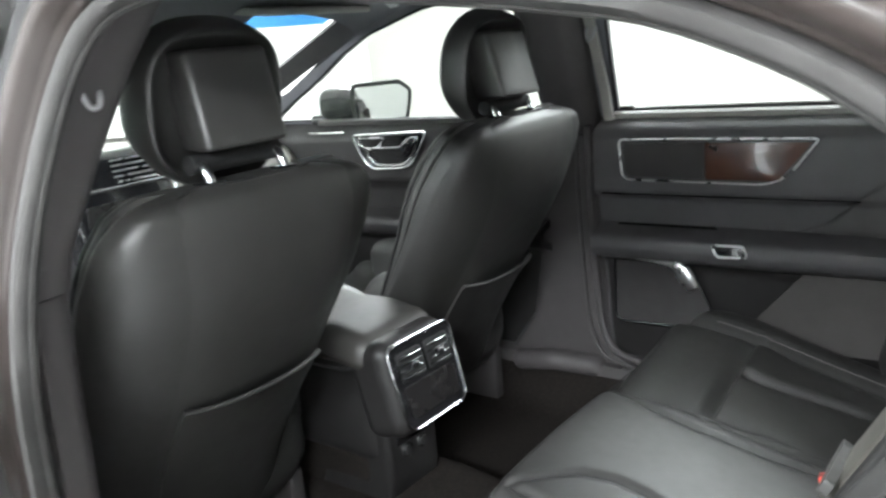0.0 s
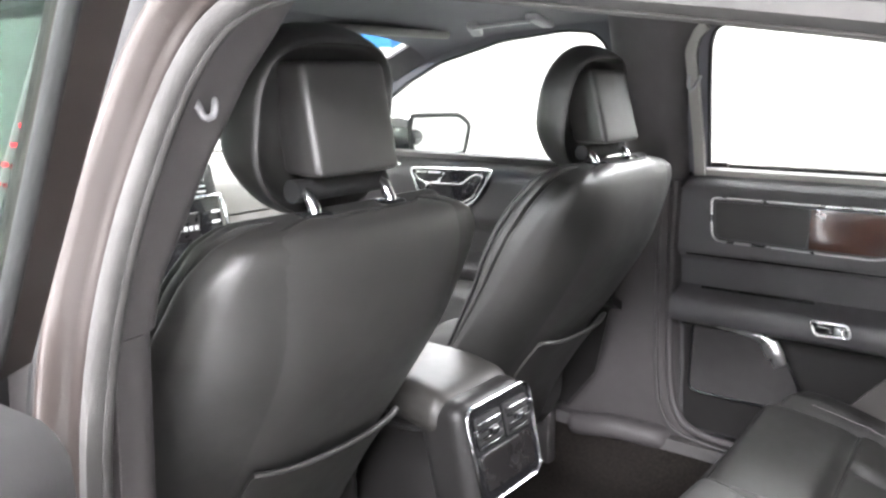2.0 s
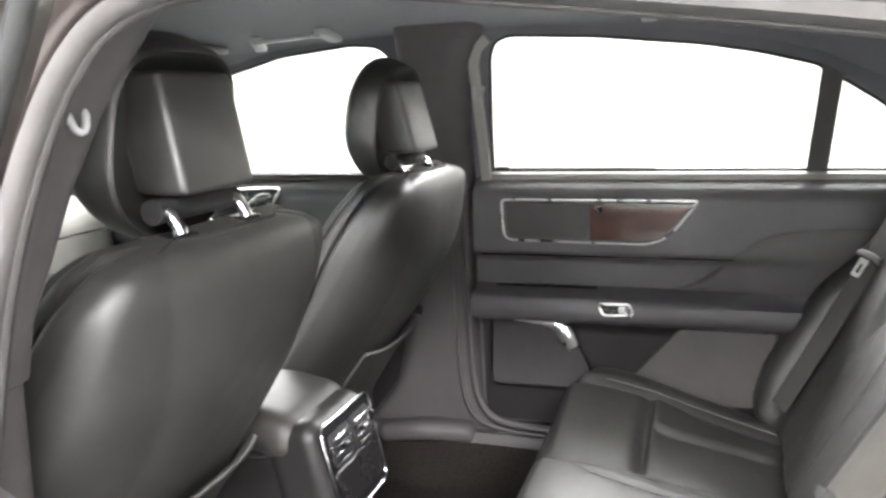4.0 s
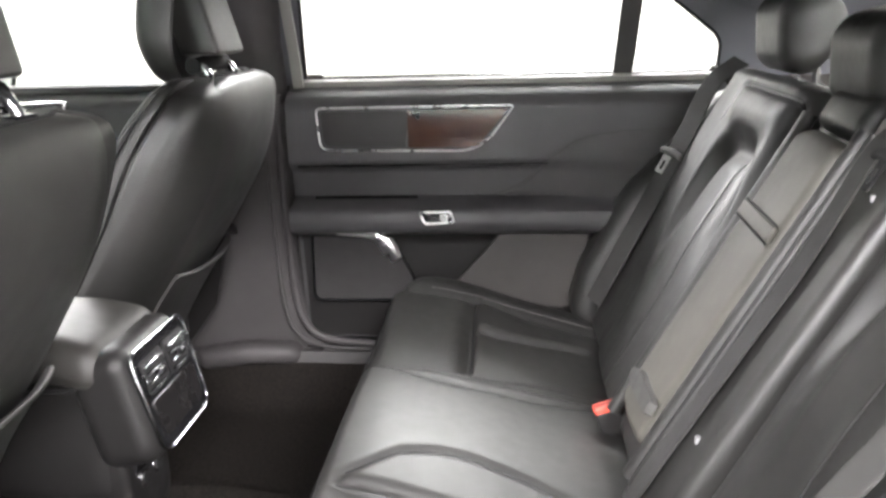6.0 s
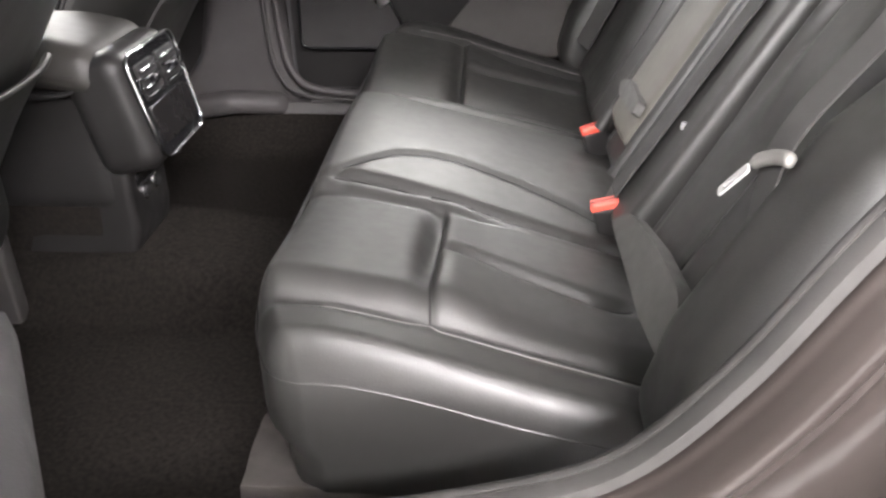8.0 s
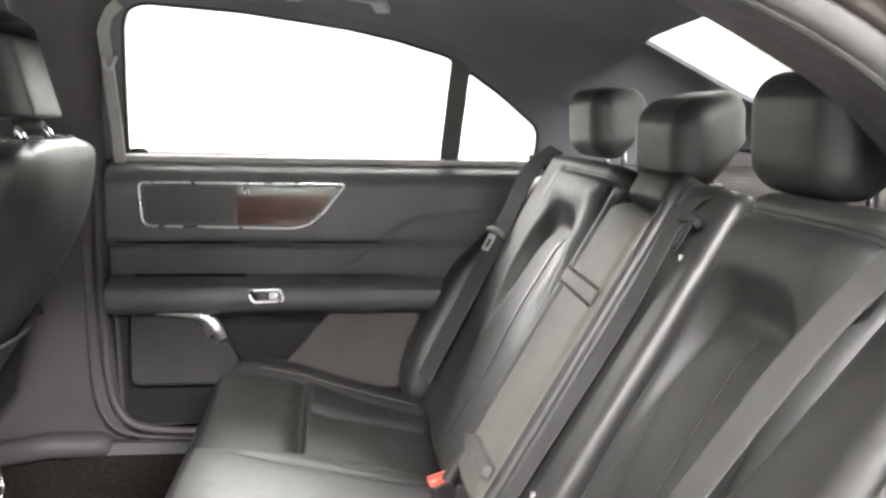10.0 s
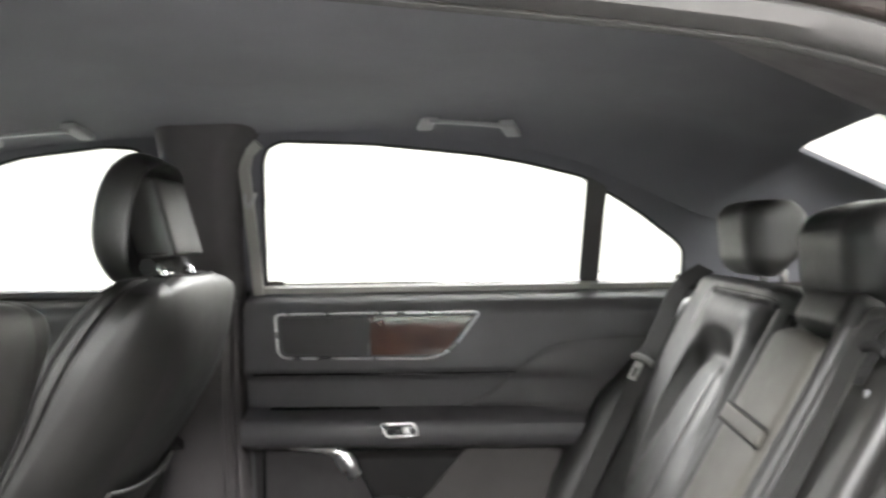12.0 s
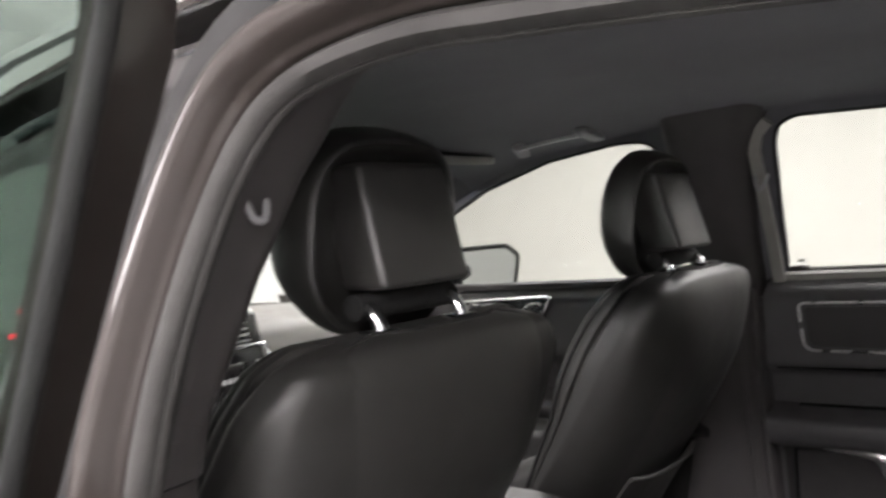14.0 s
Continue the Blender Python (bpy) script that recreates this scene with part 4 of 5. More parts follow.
def front_seat(cy, hl, label):
    s = thing("front_seat", label, "car seat", "front seats")
    hz = 0.345

    def backrest(p, n):
        z = 0.680 + p.z
        k = p.y / 0.24
        y = k * shell_half(z)
        thick = table([(0.34, 0.10), (0.6, 0.13), (0.85, 0.12), (1.0, 0.085)], z)
        f = (p.x + 0.06) / 0.12
        xr = rear_face(y, z)
        dip = 0.012 * bell(abs(k) - 0.52, 0.05) * (1 - step(0.93, 0.98, z))
        xf = lerp(back_x(z) - thick + dip, wing_x(z), step(0.45, 0.75, abs(k)))
        flare = seat_half(z) - shell_half(z)
        wide = flare * (1 - step(0.34, 0.52, f)) - 0.024 * step(0.36, 0.52, f) - 0.006 * bell(f - 0.16, 0.05)
        return Vector((lerp(xf, xr, f), cy + y + math.copysign(wide * step(0.5, 1.0, abs(k)), y), z + 0.012 * (1 - f) * step(0.9, 1.02, z)))

    part("backrest", rpad(0.06, 0.24, hz, 0.024, (22, 40, 44), backrest), LEATHER, s, "black leather backrest")

    # rear shell with its piping, map pocket and lip
    def shell(u, v):
        v = 1 - (1 - v) ** 1.5
        z = lerp(0.40, 1.034, v)
        y = lerp(-1, 1, u) * shell_half(z)
        return (rear_face(y, z) + 0.0022 - 0.006 * abs(2 * u - 1) ** 16 - 0.008 * step(0.975, 1.0, v), cy + y, z)

    part("back_shell", sheet(48, 40, shell, 0.012), VINYL, s, "smooth black seat back panel")
    seam = [shell(0, v) for v in np.linspace(0.05, 1, 40)] + [shell(u, 1) for u in np.linspace(0.08, 0.92, 16)] + [shell(1, v) for v in np.linspace(1, 0.05, 40)]
    part("shell_piping", tube(seam, 0.0024, 6, up=(1, 0, 0)), RUBBER, s)
    for sg in (1, -1):
        for f, inset in ((0.16, 0.004), (0.36, 0.008)):
            line = [(lerp(wing_x(z), rear_face(seat_half(z), z), f), cy + sg * (seat_half(z) - inset), z) for z in np.linspace(0.50, 0.985, 20)]
            part("bolster_seam", tube(line, 0.0035, 6, up=(0, 1, 0)), RUBBER, s)

    def lip_z(k):
        return (0.672 if cy < 0 else 0.645) + 0.032 * abs(k) ** 2

    def pocket(u, v):
        k = lerp(-0.62, 0.60, u)
        z = lerp(0.36, lip_z(k), v)
        y = k * shell_half(z)
        return (rear_face(y, z) + 0.010 + 0.016 * v * (1 - k * k), cy + y, z)

    pk = part("seat_pocket", sheet(24, 10, pocket, 0.006), VINYL, s, "black map pocket with a welted edge")
    part("pocket_welt", tube([Vector(pocket(u, 1.0)) + Vector((0.001, 0, 0.002)) for u in np.linspace(0, 1, 28)], 0.0050, 8, up=(1, 0, 0)), VINYL, pk)
    part("seat_cushion", rpad(0.27, 0.25, 0.08, 0.06, (14, 14, 6), lambda p, n: Vector((-1.30 + p.x, cy + p.y, 0.44 + p.z - 0.12 * p.x + 0.03 * step(0.15, 0.22, abs(p.y))))), LEATHER, s)
    for sg in (-1, 1):
        part("cushion_bolster", rpad(0.22, 0.045, 0.075, 0.042, (14, 6, 8), lambda p, n, sg=sg: Vector((-1.265 + p.x, cy + sg * 0.212 + p.y, 0.535 + p.z + 0.045 * math.cos(p.x / 0.22 * 1.5) - 0.10 * p.x))), LEATHER, s, "raised side bolster of the seat cushion")
    if cy > 0:
        part("cushion_bolster", rpad(0.080, 0.042, 0.10, 0.041, (10, 6, 10), lambda p, n: Vector((-1.085 + p.x + 0.30 * p.z, cy - 0.188 + p.y, 0.600 + p.z + 0.40 * p.x))), LEATHER, s, "raised side bolster of the seat cushion")
    for sy in (-0.20, 0.20):
        part("seat_rail", box(-1.30, cy + sy, 0.29, 0.50, 0.035, 0.16, 0.006), TRIM_HARD, s)

    # headrest: one padded bowl with a rounded rear rim, a flat block in its hollow, two posts
    rings = []
    rim_rows = [(0.03, -0.062, 2.0), (0.40, -0.062, 2.4), (0.70, -0.061, 3.0), (0.84, -0.056, 3.2), (0.90, -0.040, 3.3), (0.935, -0.020, 3.3), (0.965, -0.006, 3.3), (0.99, -0.0006, 3.3), (1.015, -0.002, 3.3), (1.04, -0.012, 3.2),
                (1.07, -0.030, 3.0), (1.10, -0.054, 2.8), (1.115, -0.078, 2.6), (1.10, -0.098, 2.5), (1.03, -0.116, 2.4), (0.88, -0.128, 2.3), (0.62, -0.136, 2.2), (0.3, -0.139, 2.0), (0.03, -0.140, 2.0)]
    for sc, dx, ex in rim_rows:
        ring = []
        for i in range(56):
            an = 2 * math.pi * i / 56
            c, sn = math.cos(an), math.sin(an)
            rad = (abs(c) ** ex + abs(sn) ** ex) ** (-1 / ex)
            y, z = 0.122 * sc * rad * c, 0.112 * sc * rad * sn
            y *= 1 - 0.16 * step(0.02, 0.14, -z)
            ring.append((-0.840 + 0.16 * z + 0.56 * dx - 0.010 * (y / 0.124) ** 2, cy + y, 1.130 + hl + z - 0.16 * dx))
        rings.append(ring)
    h = part("headrest", loft(rings), LEATHER, s, "rounded black leather headrest")
    part("headrest_panel", rpad(0.040, 0.077, 0.072, 0.010, (4, 8, 8), lambda p, n: Vector((-0.845 + p.x + 0.005 * (1 - (p.y / 0.078) ** 2) * (p.x > 0) - (0.27 if cy > 0 else 0.19) * p.z, cy + p.y * (1 - 0.15 * (p.x < 0)), 1.146 + hl + p.z))), VINYL, h, "flat black rear panel")
    for sy in (-0.072, 0.072):
        part("post", tube([(-0.806, cy + sy, 1.0), (-0.808, cy + sy, 1.034 + hl), (-0.818, cy + sy, 1.050 + hl), (-0.836, cy + sy, 1.060 + hl)], 0.0085, 10), CHROME, h, "chrome headrest post")
        part("post_collar", rpad(0.018, 0.024, 0.009, 0.007, (3, 3, 2), lambda p, n, sy=sy: Vector((-0.812 + p.x, cy + sy + p.y, 1.026 + p.z))), PIANO, s, "dark plastic collar")
    part("headrest_pivot", moved(tube([(0, -0.085, 0), (0, 0.085, 0)], 0.015, 14), pose(-0.836, cy, 1.056 + hl)), RUBBER, h)
    return s


front_seat(-0.378, 0.004, "black leather driver's seat with a tall headrest")
front_seat(0.388, -0.004, "black leather front passenger seat with a tall headrest")


# ---- centre console ----
def console():
    t = thing("centre_console", "black centre console with a leather lid and rear air vents", "console")
    part("body", rpad(0.30, 0.094, 0.120, 0.045, (12, 10, 14), lambda p, n: Vector((-1.175 + p.x, p.y * (1 - 0.10 * bell(p.z - 0.04, 0.05)) - 0.005, 0.485 + p.z))), DARKTRIM, t, "dark plastic console body")
    # The carpet's black also stands in for the shade low on the console.
    part("lower_side", rpad(0.29, 0.086, 0.12, 0.03, (8, 6, 8), lambda p, n: Vector((-1.19 + p.x, p.y - 0.005, 0.315 + p.z))), CARPET, t, "carpeted lower side, black in place of shade")
    part("lid", rpad(0.235, 0.116, 0.042, 0.038, (18, 16, 10), lambda p, n: Vector((-1.098 + p.x, p.y * (1 + 0.03 * bell(p.z + 0.008, 0.02)) - 0.006, 0.632 + p.z - 0.016 * step(0.12, 0.235, p.x) + 0.004 * (1 - (p.y / 0.116) ** 2)))), LID, t, "padded black leather lid")
    part("lid_seam", tube([(x, -0.1235, 0.620) for x in np.linspace(-1.30, -0.90, 12)], 0.0018, 6), RUBBER, t)

    # rear face, tilted: rows run from the top edge to the bottom edge
    top, low = Vector((-0.828, -0.012, 0.645)), Vector((-0.790, -0.010, 0.476))
    down = (low - top).normalized()
    out = Vector((0, -1, 0)).cross(down).normalized()
    if out.x < 0:
        out = -out
    ln = (low - top).length

    def put(a, b, d):
        return top + Vector((0, a, 0)) + down * b + out * d

    outline = rounded([(-0.100, 0.0), (0.100, 0.0), (0.094, ln * 0.93), (0.075, ln), (-0.075, ln), (-0.094, ln * 0.93)], [0.026, 0.026, 0.03, 0.03, 0.03, 0.03], 6)
    part("rear_housing", rpad(0.055, 0.106, ln / 2 + 0.014, 0.034, (6, 14, 14), lambda p, n: put(p.y, ln / 2 - p.z, p.x - 0.056)), DARKTRIM, t, "rounded dark plastic rear housing")
    face = part("vent_panel", slab(outline, 0.004, put), PIANO, t, "gloss black panel")
    part("panel_trim", tube([put(p.x, p.y, 0.005) for p in outline], 0.0029, 8, True, up=out), CHROME, face, "chrome surround")
    for sy in (-1, 1):
        v = part("air_vent", slab(rounded([(sy * 0.005, 0.020), (sy * 0.080, 0.020), (sy * 0.077, 0.078), (sy * 0.005, 0.078)], 0.006, 3), 0.004, lambda a, b, d: put(a, b, d + 0.0045)), RUBBER, face, "recessed air vent")
        for k in range(4):
            b = 0.029 + 0.0135 * k
            part("slat", moved(box(0, 0, 0, 0.008, 0.068, 0.0030, 0.001), Matrix.Translation(put(sy * 0.044, b, 0.011))), CHROME if k % 2 == 0 else PIANO, v)
        part("slider", moved(rpad(0.006, 0.010, 0.006, 0.003, (2, 2, 2)), Matrix.Translation(put(sy * 0.040, 0.050, 0.015))), PIANO, v, "gloss black vent slider")
        part("vent_wheel", moved(rpad(0.004, 0.005, 0.014, 0.003, (2, 2, 3)), Matrix.Translation(put(sy * 0.088, 0.050, 0.008))), PIANO, v)
    part("lower_recess", slab(rounded([(-0.080, 0.088), (0.080, 0.088), (0.074, ln - 0.022), (-0.074, ln - 0.022)], 0.008, 3), 0.003, lambda a, b, d: put(a, b, d + 0.0042)), SCREEN, face)
    ft = part("foot_housing", rpad(0.10, 0.080, 0.115, 0.014, (6, 6, 8), lambda p, n: Vector((-0.965 + p.x - 0.03 * step(0.0, -0.115, p.z), p.y * (1 + 0.10 * step(0.02, -0.115, p.z)) - 0.010, 0.338 + p.z))), DARKTRIM, t, "dark plastic foot of the console")
    panel = part("socket_panel", slab(rounded([(-0.052, 0.0), (0.052, 0.0), (0.050, 0.088), (-0.050, 0.088)], 0.008, 3), 0.006, lambda a, b, d: (-0.866 - 0.22 * b + d, a - 0.010, 0.432 - b)), PIANO, ft, "gloss black socket panel")
    for sy in (-0.024, 0.024):
        part("power_socket", moved(tube([(0, 0, 0), (0.010, 0, 0)], 0.015, 16), pose(-0.872, sy - 0.010, 0.392)), CHROME, panel, "socket with a bright ring")
        part("socket_cap", moved(tube([(0, 0, 0), (0.012, 0, 0)], 0.011, 16), pose(-0.871, sy - 0.010, 0.392)), RUBBER, panel)
    # shell behind the lid, with the parting line under its overhang
    part("lid_gap", tube(curve_through([(-1.20, -0.112, 0.588), (-1.02, -0.114, 0.584), (-0.925, -0.112, 0.590), (-0.888, -0.106, 0.612), (-0.880, -0.094, 0.640)], 6), 0.0045, 8), RUBBER, t)
    part("shifter_trim", box(-1.52, 0, 0.60, 0.40, 0.20, 0.05, 0.02), PIANO, t)
    part("front_armrest", rpad(0.06, 0.10, 0.04, 0.03, (4, 6, 4), lambda p, n: Vector((-1.36 + p.x, p.y, 0.63 + p.z))), LEATHER, t)
    return t


console()


# ---- dashboard ----
def dashboard():
    t = thing("dashboard", "dashboard lightened for windshield light, with a dark centre screen", "dashboard")
    part("top_pad", rpad(0.28, 0.73, 0.11, 0.08, (10, 30, 8), lambda p, n: Vector((-2.14 + p.x, p.y, 0.865 + p.z + 0.02 * math.cos(p.y * 4) - 0.15 * max(0, p.x)))), DASH, t, "upper dash, lightened for windshield light")
    part("lower_dash", rpad(0.20, 0.72, 0.16, 0.06, (8, 20, 8), lambda p, n: Vector((-2.06 + p.x, p.y, 0.62 + p.z))), TRIM, t, "black lower dash")
    st = part("middle_panel", rpad(0.05, 0.155, 0.185, 0.03, (4, 10, 12), lambda p, n: Vector((-1.82 + p.x - 0.25 * p.z, 0.0 + p.y, 0.82 + p.z))), PIANO, t, "dark glossy centre panel")
    for k in range(5):
        z = 0.925 + 0.014 * k
        part("vent_slat", box(-1.772 - 0.25 * (z - 0.82), 0.045, z, 0.016, 0.12, 0.004, 0.001), SATIN, st)
    part("screen", box(-1.770, -0.03, 0.82, 0.006, 0.19, 0.12, 0.003), SCREEN, st, "dark display")
    for k in range(4):
        part("display_mark", box(-1.766, 0.005 + 0.016 * k, 0.842, 0.002, 0.010, 0.011, 0.0), LETTER, st, "pale printed marks")
    part("panel_rim", tube(curve_through([(-1.745, 0.150, 0.66), (-1.772, 0.152, 0.84), (-1.79, 0.150, 0.900), (-1.79, 0.13, 0.912), (-1.79, 0.0, 0.912), (-1.79, -0.14, 0.912)], 4), 0.005, 8), CHROME, st, "chrome edge")
    for k in range(3):
        part("panel_key", box(-1.766, 0.112, 0.876 - 0.026 * k, 0.006, 0.022, 0.006, 0.001), LETTER, st)
    part("dash_strip", box(-1.865, 0.44, 0.84, 0.01, 0.50, 0.012, 0.003), CHROME, t)
    return t


dashboard()
# ---- rear bench ----
UP, OUT, BASE = Vector((0.489, 0, 0.872)), Vector((-0.872, 0, 0.489)), Vector((-0.06, 0, 0.47))


def on_back(y, a, d=0.0):
    return BASE + UP * a + OUT * d + Vector((0, y, 0))


def rear_cushion():
    t = thing("rear_bench_seat", "black leather rear bench with a folded centre armrest and three headrests", "car seat")
    HX, HY, HZ, R = 0.283, 0.668, 0.068, 0.030

    def seam_at(wx, y):
        return table([(-0.50, 0.215), (-0.30, 0.236), (-0.06, 0.260)] if y < 0 else [(-0.50, 0.180), (-0.30, 0.205), (-0.06, 0.226)], wx)

    def fold_at(wx):
        return table([(-0.32, 0.398), (-0.28, 0.399), (-0.215, 0.414), (-0.13, 0.432), (-0.06, 0.436)], wx)

    def arc_at(wx, y):
        return seam_at(wx, y) - 0.004 - table([(-0.50, 0.0), (-0.455, 0.045), (-0.41, 0.095), (-0.36, 0.120), (-0.31, 0.128), (-0.216, 0.118), (-0.15, 0.098), (-0.10, 0.075), (-0.03, 0.03)], wx) * (1.0 if y < 0 else 0.45)

    def bend(p, n):
        x, y = p.x, p.y
        a = abs(y)
        wx = -0.245 + x
        d = 0.0
        k = max(0.0, n.z)
        if k > 0.05:
            body = step(-0.51, -0.47, wx) * 0.7 + 0.3
            seam = seam_at(wx, y)
            d -= 0.013 * bell(a - seam, 0.012) * body
            d += 0.010 * max(0, 1 - (a / seam) ** 2) if a < seam else (0.013 - 0.008 * step(-0.30, -0.34, wx)) * max(0, 1 - ((a - 0.39) / 0.18) ** 2)
            if a > seam:
                d += 0.16 * (a - 0.405) * (1 - 0.6 * step(-0.31, -0.20, wx)) * step(seam, seam + 0.03, a) * (1 - step(0.515, 0.562, a))
            if seam < a < 0.60:
                d -= 0.022 * bell(wx + 0.328, 0.021 if wx < -0.328 else 0.006) * step(seam + 0.005, seam + 0.075, a) * (1 - max(0, a - 0.42) / 0.15)
                d -= 0.017 * bell(a - fold_at(wx), 0.013) * step(-0.330, -0.30, wx) * (1 - step(-0.12, -0.06, wx))
                d += 0.006 * bell(wx + 0.326, 0.05) * (1 - step(0.50, 0.562, a))
            d -= 0.008 * bell(a - 0.562, 0.010) * body
            d += 0.020 * step(0.565, 0.612, a)
            if a < seam:
                d -= 0.006 * bell(a - arc_at(wx, y), 0.010)
        front = step(0.05, -0.27, x)
        corner = 0.055 * max(0, (a - 0.48) / 0.19) ** 2 * front
        top = smooth_table([(-0.53, 0.508), (-0.47, 0.512), (-0.40, 0.500), (-0.31, 0.478), (-0.20, 0.445), (-0.06, 0.405), (0.03, 0.385)], wx, 0.03)
        z = lerp(0.300, top, (p.z + HZ) / (2 * HZ)) + d * k
        return Vector((wx + corner + 0.02 * (p.z < 0) * front, y, z))

    part("cushion", rpad(HX, HY, HZ, R, (220, 260, 6), bend), LEATHER, t, "black leather seat pad")
    # sewn lines on the pad
    def on_pad(wx, y):
        return bend(Vector((wx + 0.245, y, HZ)), Vector((0, 0, 1))) + Vector((0, 0, 0.0006))

    for sg in (-1, 1):
        runs = [[(wx, sg * seam_at(wx, sg)) for wx in np.linspace(-0.49, -0.05, 40)], [(wx, sg * arc_at(wx, sg)) for wx in np.linspace(-0.48, -0.06, 46)],
                [(wx, sg * 0.562) for wx in np.linspace(-0.47, -0.05, 40)], [(-0.3275, sg * a) for a in np.linspace(0.275, 0.558, 24)], [(wx, sg * fold_at(wx)) for wx in np.linspace(-0.31, -0.08, 20)]]
        for run in runs:
            part("seam", tube([on_pad(*q) for q in run], 0.0013, 6), RUBBER, t)
        part("stitching", tube([on_pad(wx, sg * 0.592) for wx in np.linspace(-0.45, -0.05, 40)], 0.0007, 6), STITCH, t)
    # double welt round the front and the sides
    WELT = 0.026
    inset = lambda h: R - math.sqrt(max(0, R * R - max(0, h - (HZ - R)) ** 2))
    for dz in (-0.0265, -0.0205):
        pts = []
        for y in np.linspace(-0.62, 0.62, 50):
            pts.append(bend(Vector((-HX + inset(WELT - dz), y, WELT - dz)), Vector((-1, 0, 0))) + Vector((-0.0005, 0, 0)))
        left = [bend(Vector((x, -HY + inset(WELT - dz), WELT - dz)), Vector((0, -1, 0))) + Vector((0, -0.0005, 0)) for x in np.linspace(HX - 0.1, -HX + 0.05, 24)]
        right = [bend(Vector((x, HY - inset(WELT - dz), WELT - dz)), Vector((0, 1, 0))) + Vector((0, 0.0005, 0)) for x in np.linspace(-HX + 0.05, HX - 0.1, 24)]
        arc0 = [bend(Vector((-HX + R - (R - inset(WELT - dz)) * math.sin(b), -HY + R - (R - inset(WELT - dz)) * math.cos(b), WELT - dz)), Vector((0, 0, 0))) for b in np.linspace(0.1, 1.47, 8)]
        arc1 = [bend(Vector((-HX + R - (R - inset(WELT - dz)) * math.sin(b), HY - R + (R - inset(WELT - dz)) * math.cos(b), WELT - dz)), Vector((0, 0, 0))) for b in np.linspace(1.47, 0.1, 8)]
        part("welt", tube(left + arc0 + pts + arc1 + right, 0.0014, 6), RUBBER if dz < -0.025 else LEATHER, t)
    part("cushion_base", rpad(0.21, 0.62, 0.085, 0.03, (6, 12, 4), lambda p, n: Vector((-0.19 + p.x, p.y, 0.285 + p.z))), CARPET, t, "black carpeted seat base")
    return t


bench = rear_cushion()


FLAP_R = [(0.030, 0.098), (-0.017, 0.116), (-0.120, 0.113), (-0.126, 0.092), (-0.014, 0.085)]
FLAP_L = [(-0.404, 0.029), (-0.427, 0.058), (-0.512, 0.069), (-0.599, 0.069), (-0.618, 0.063), (-0.671, 0.014), (-0.581, 0.012)]


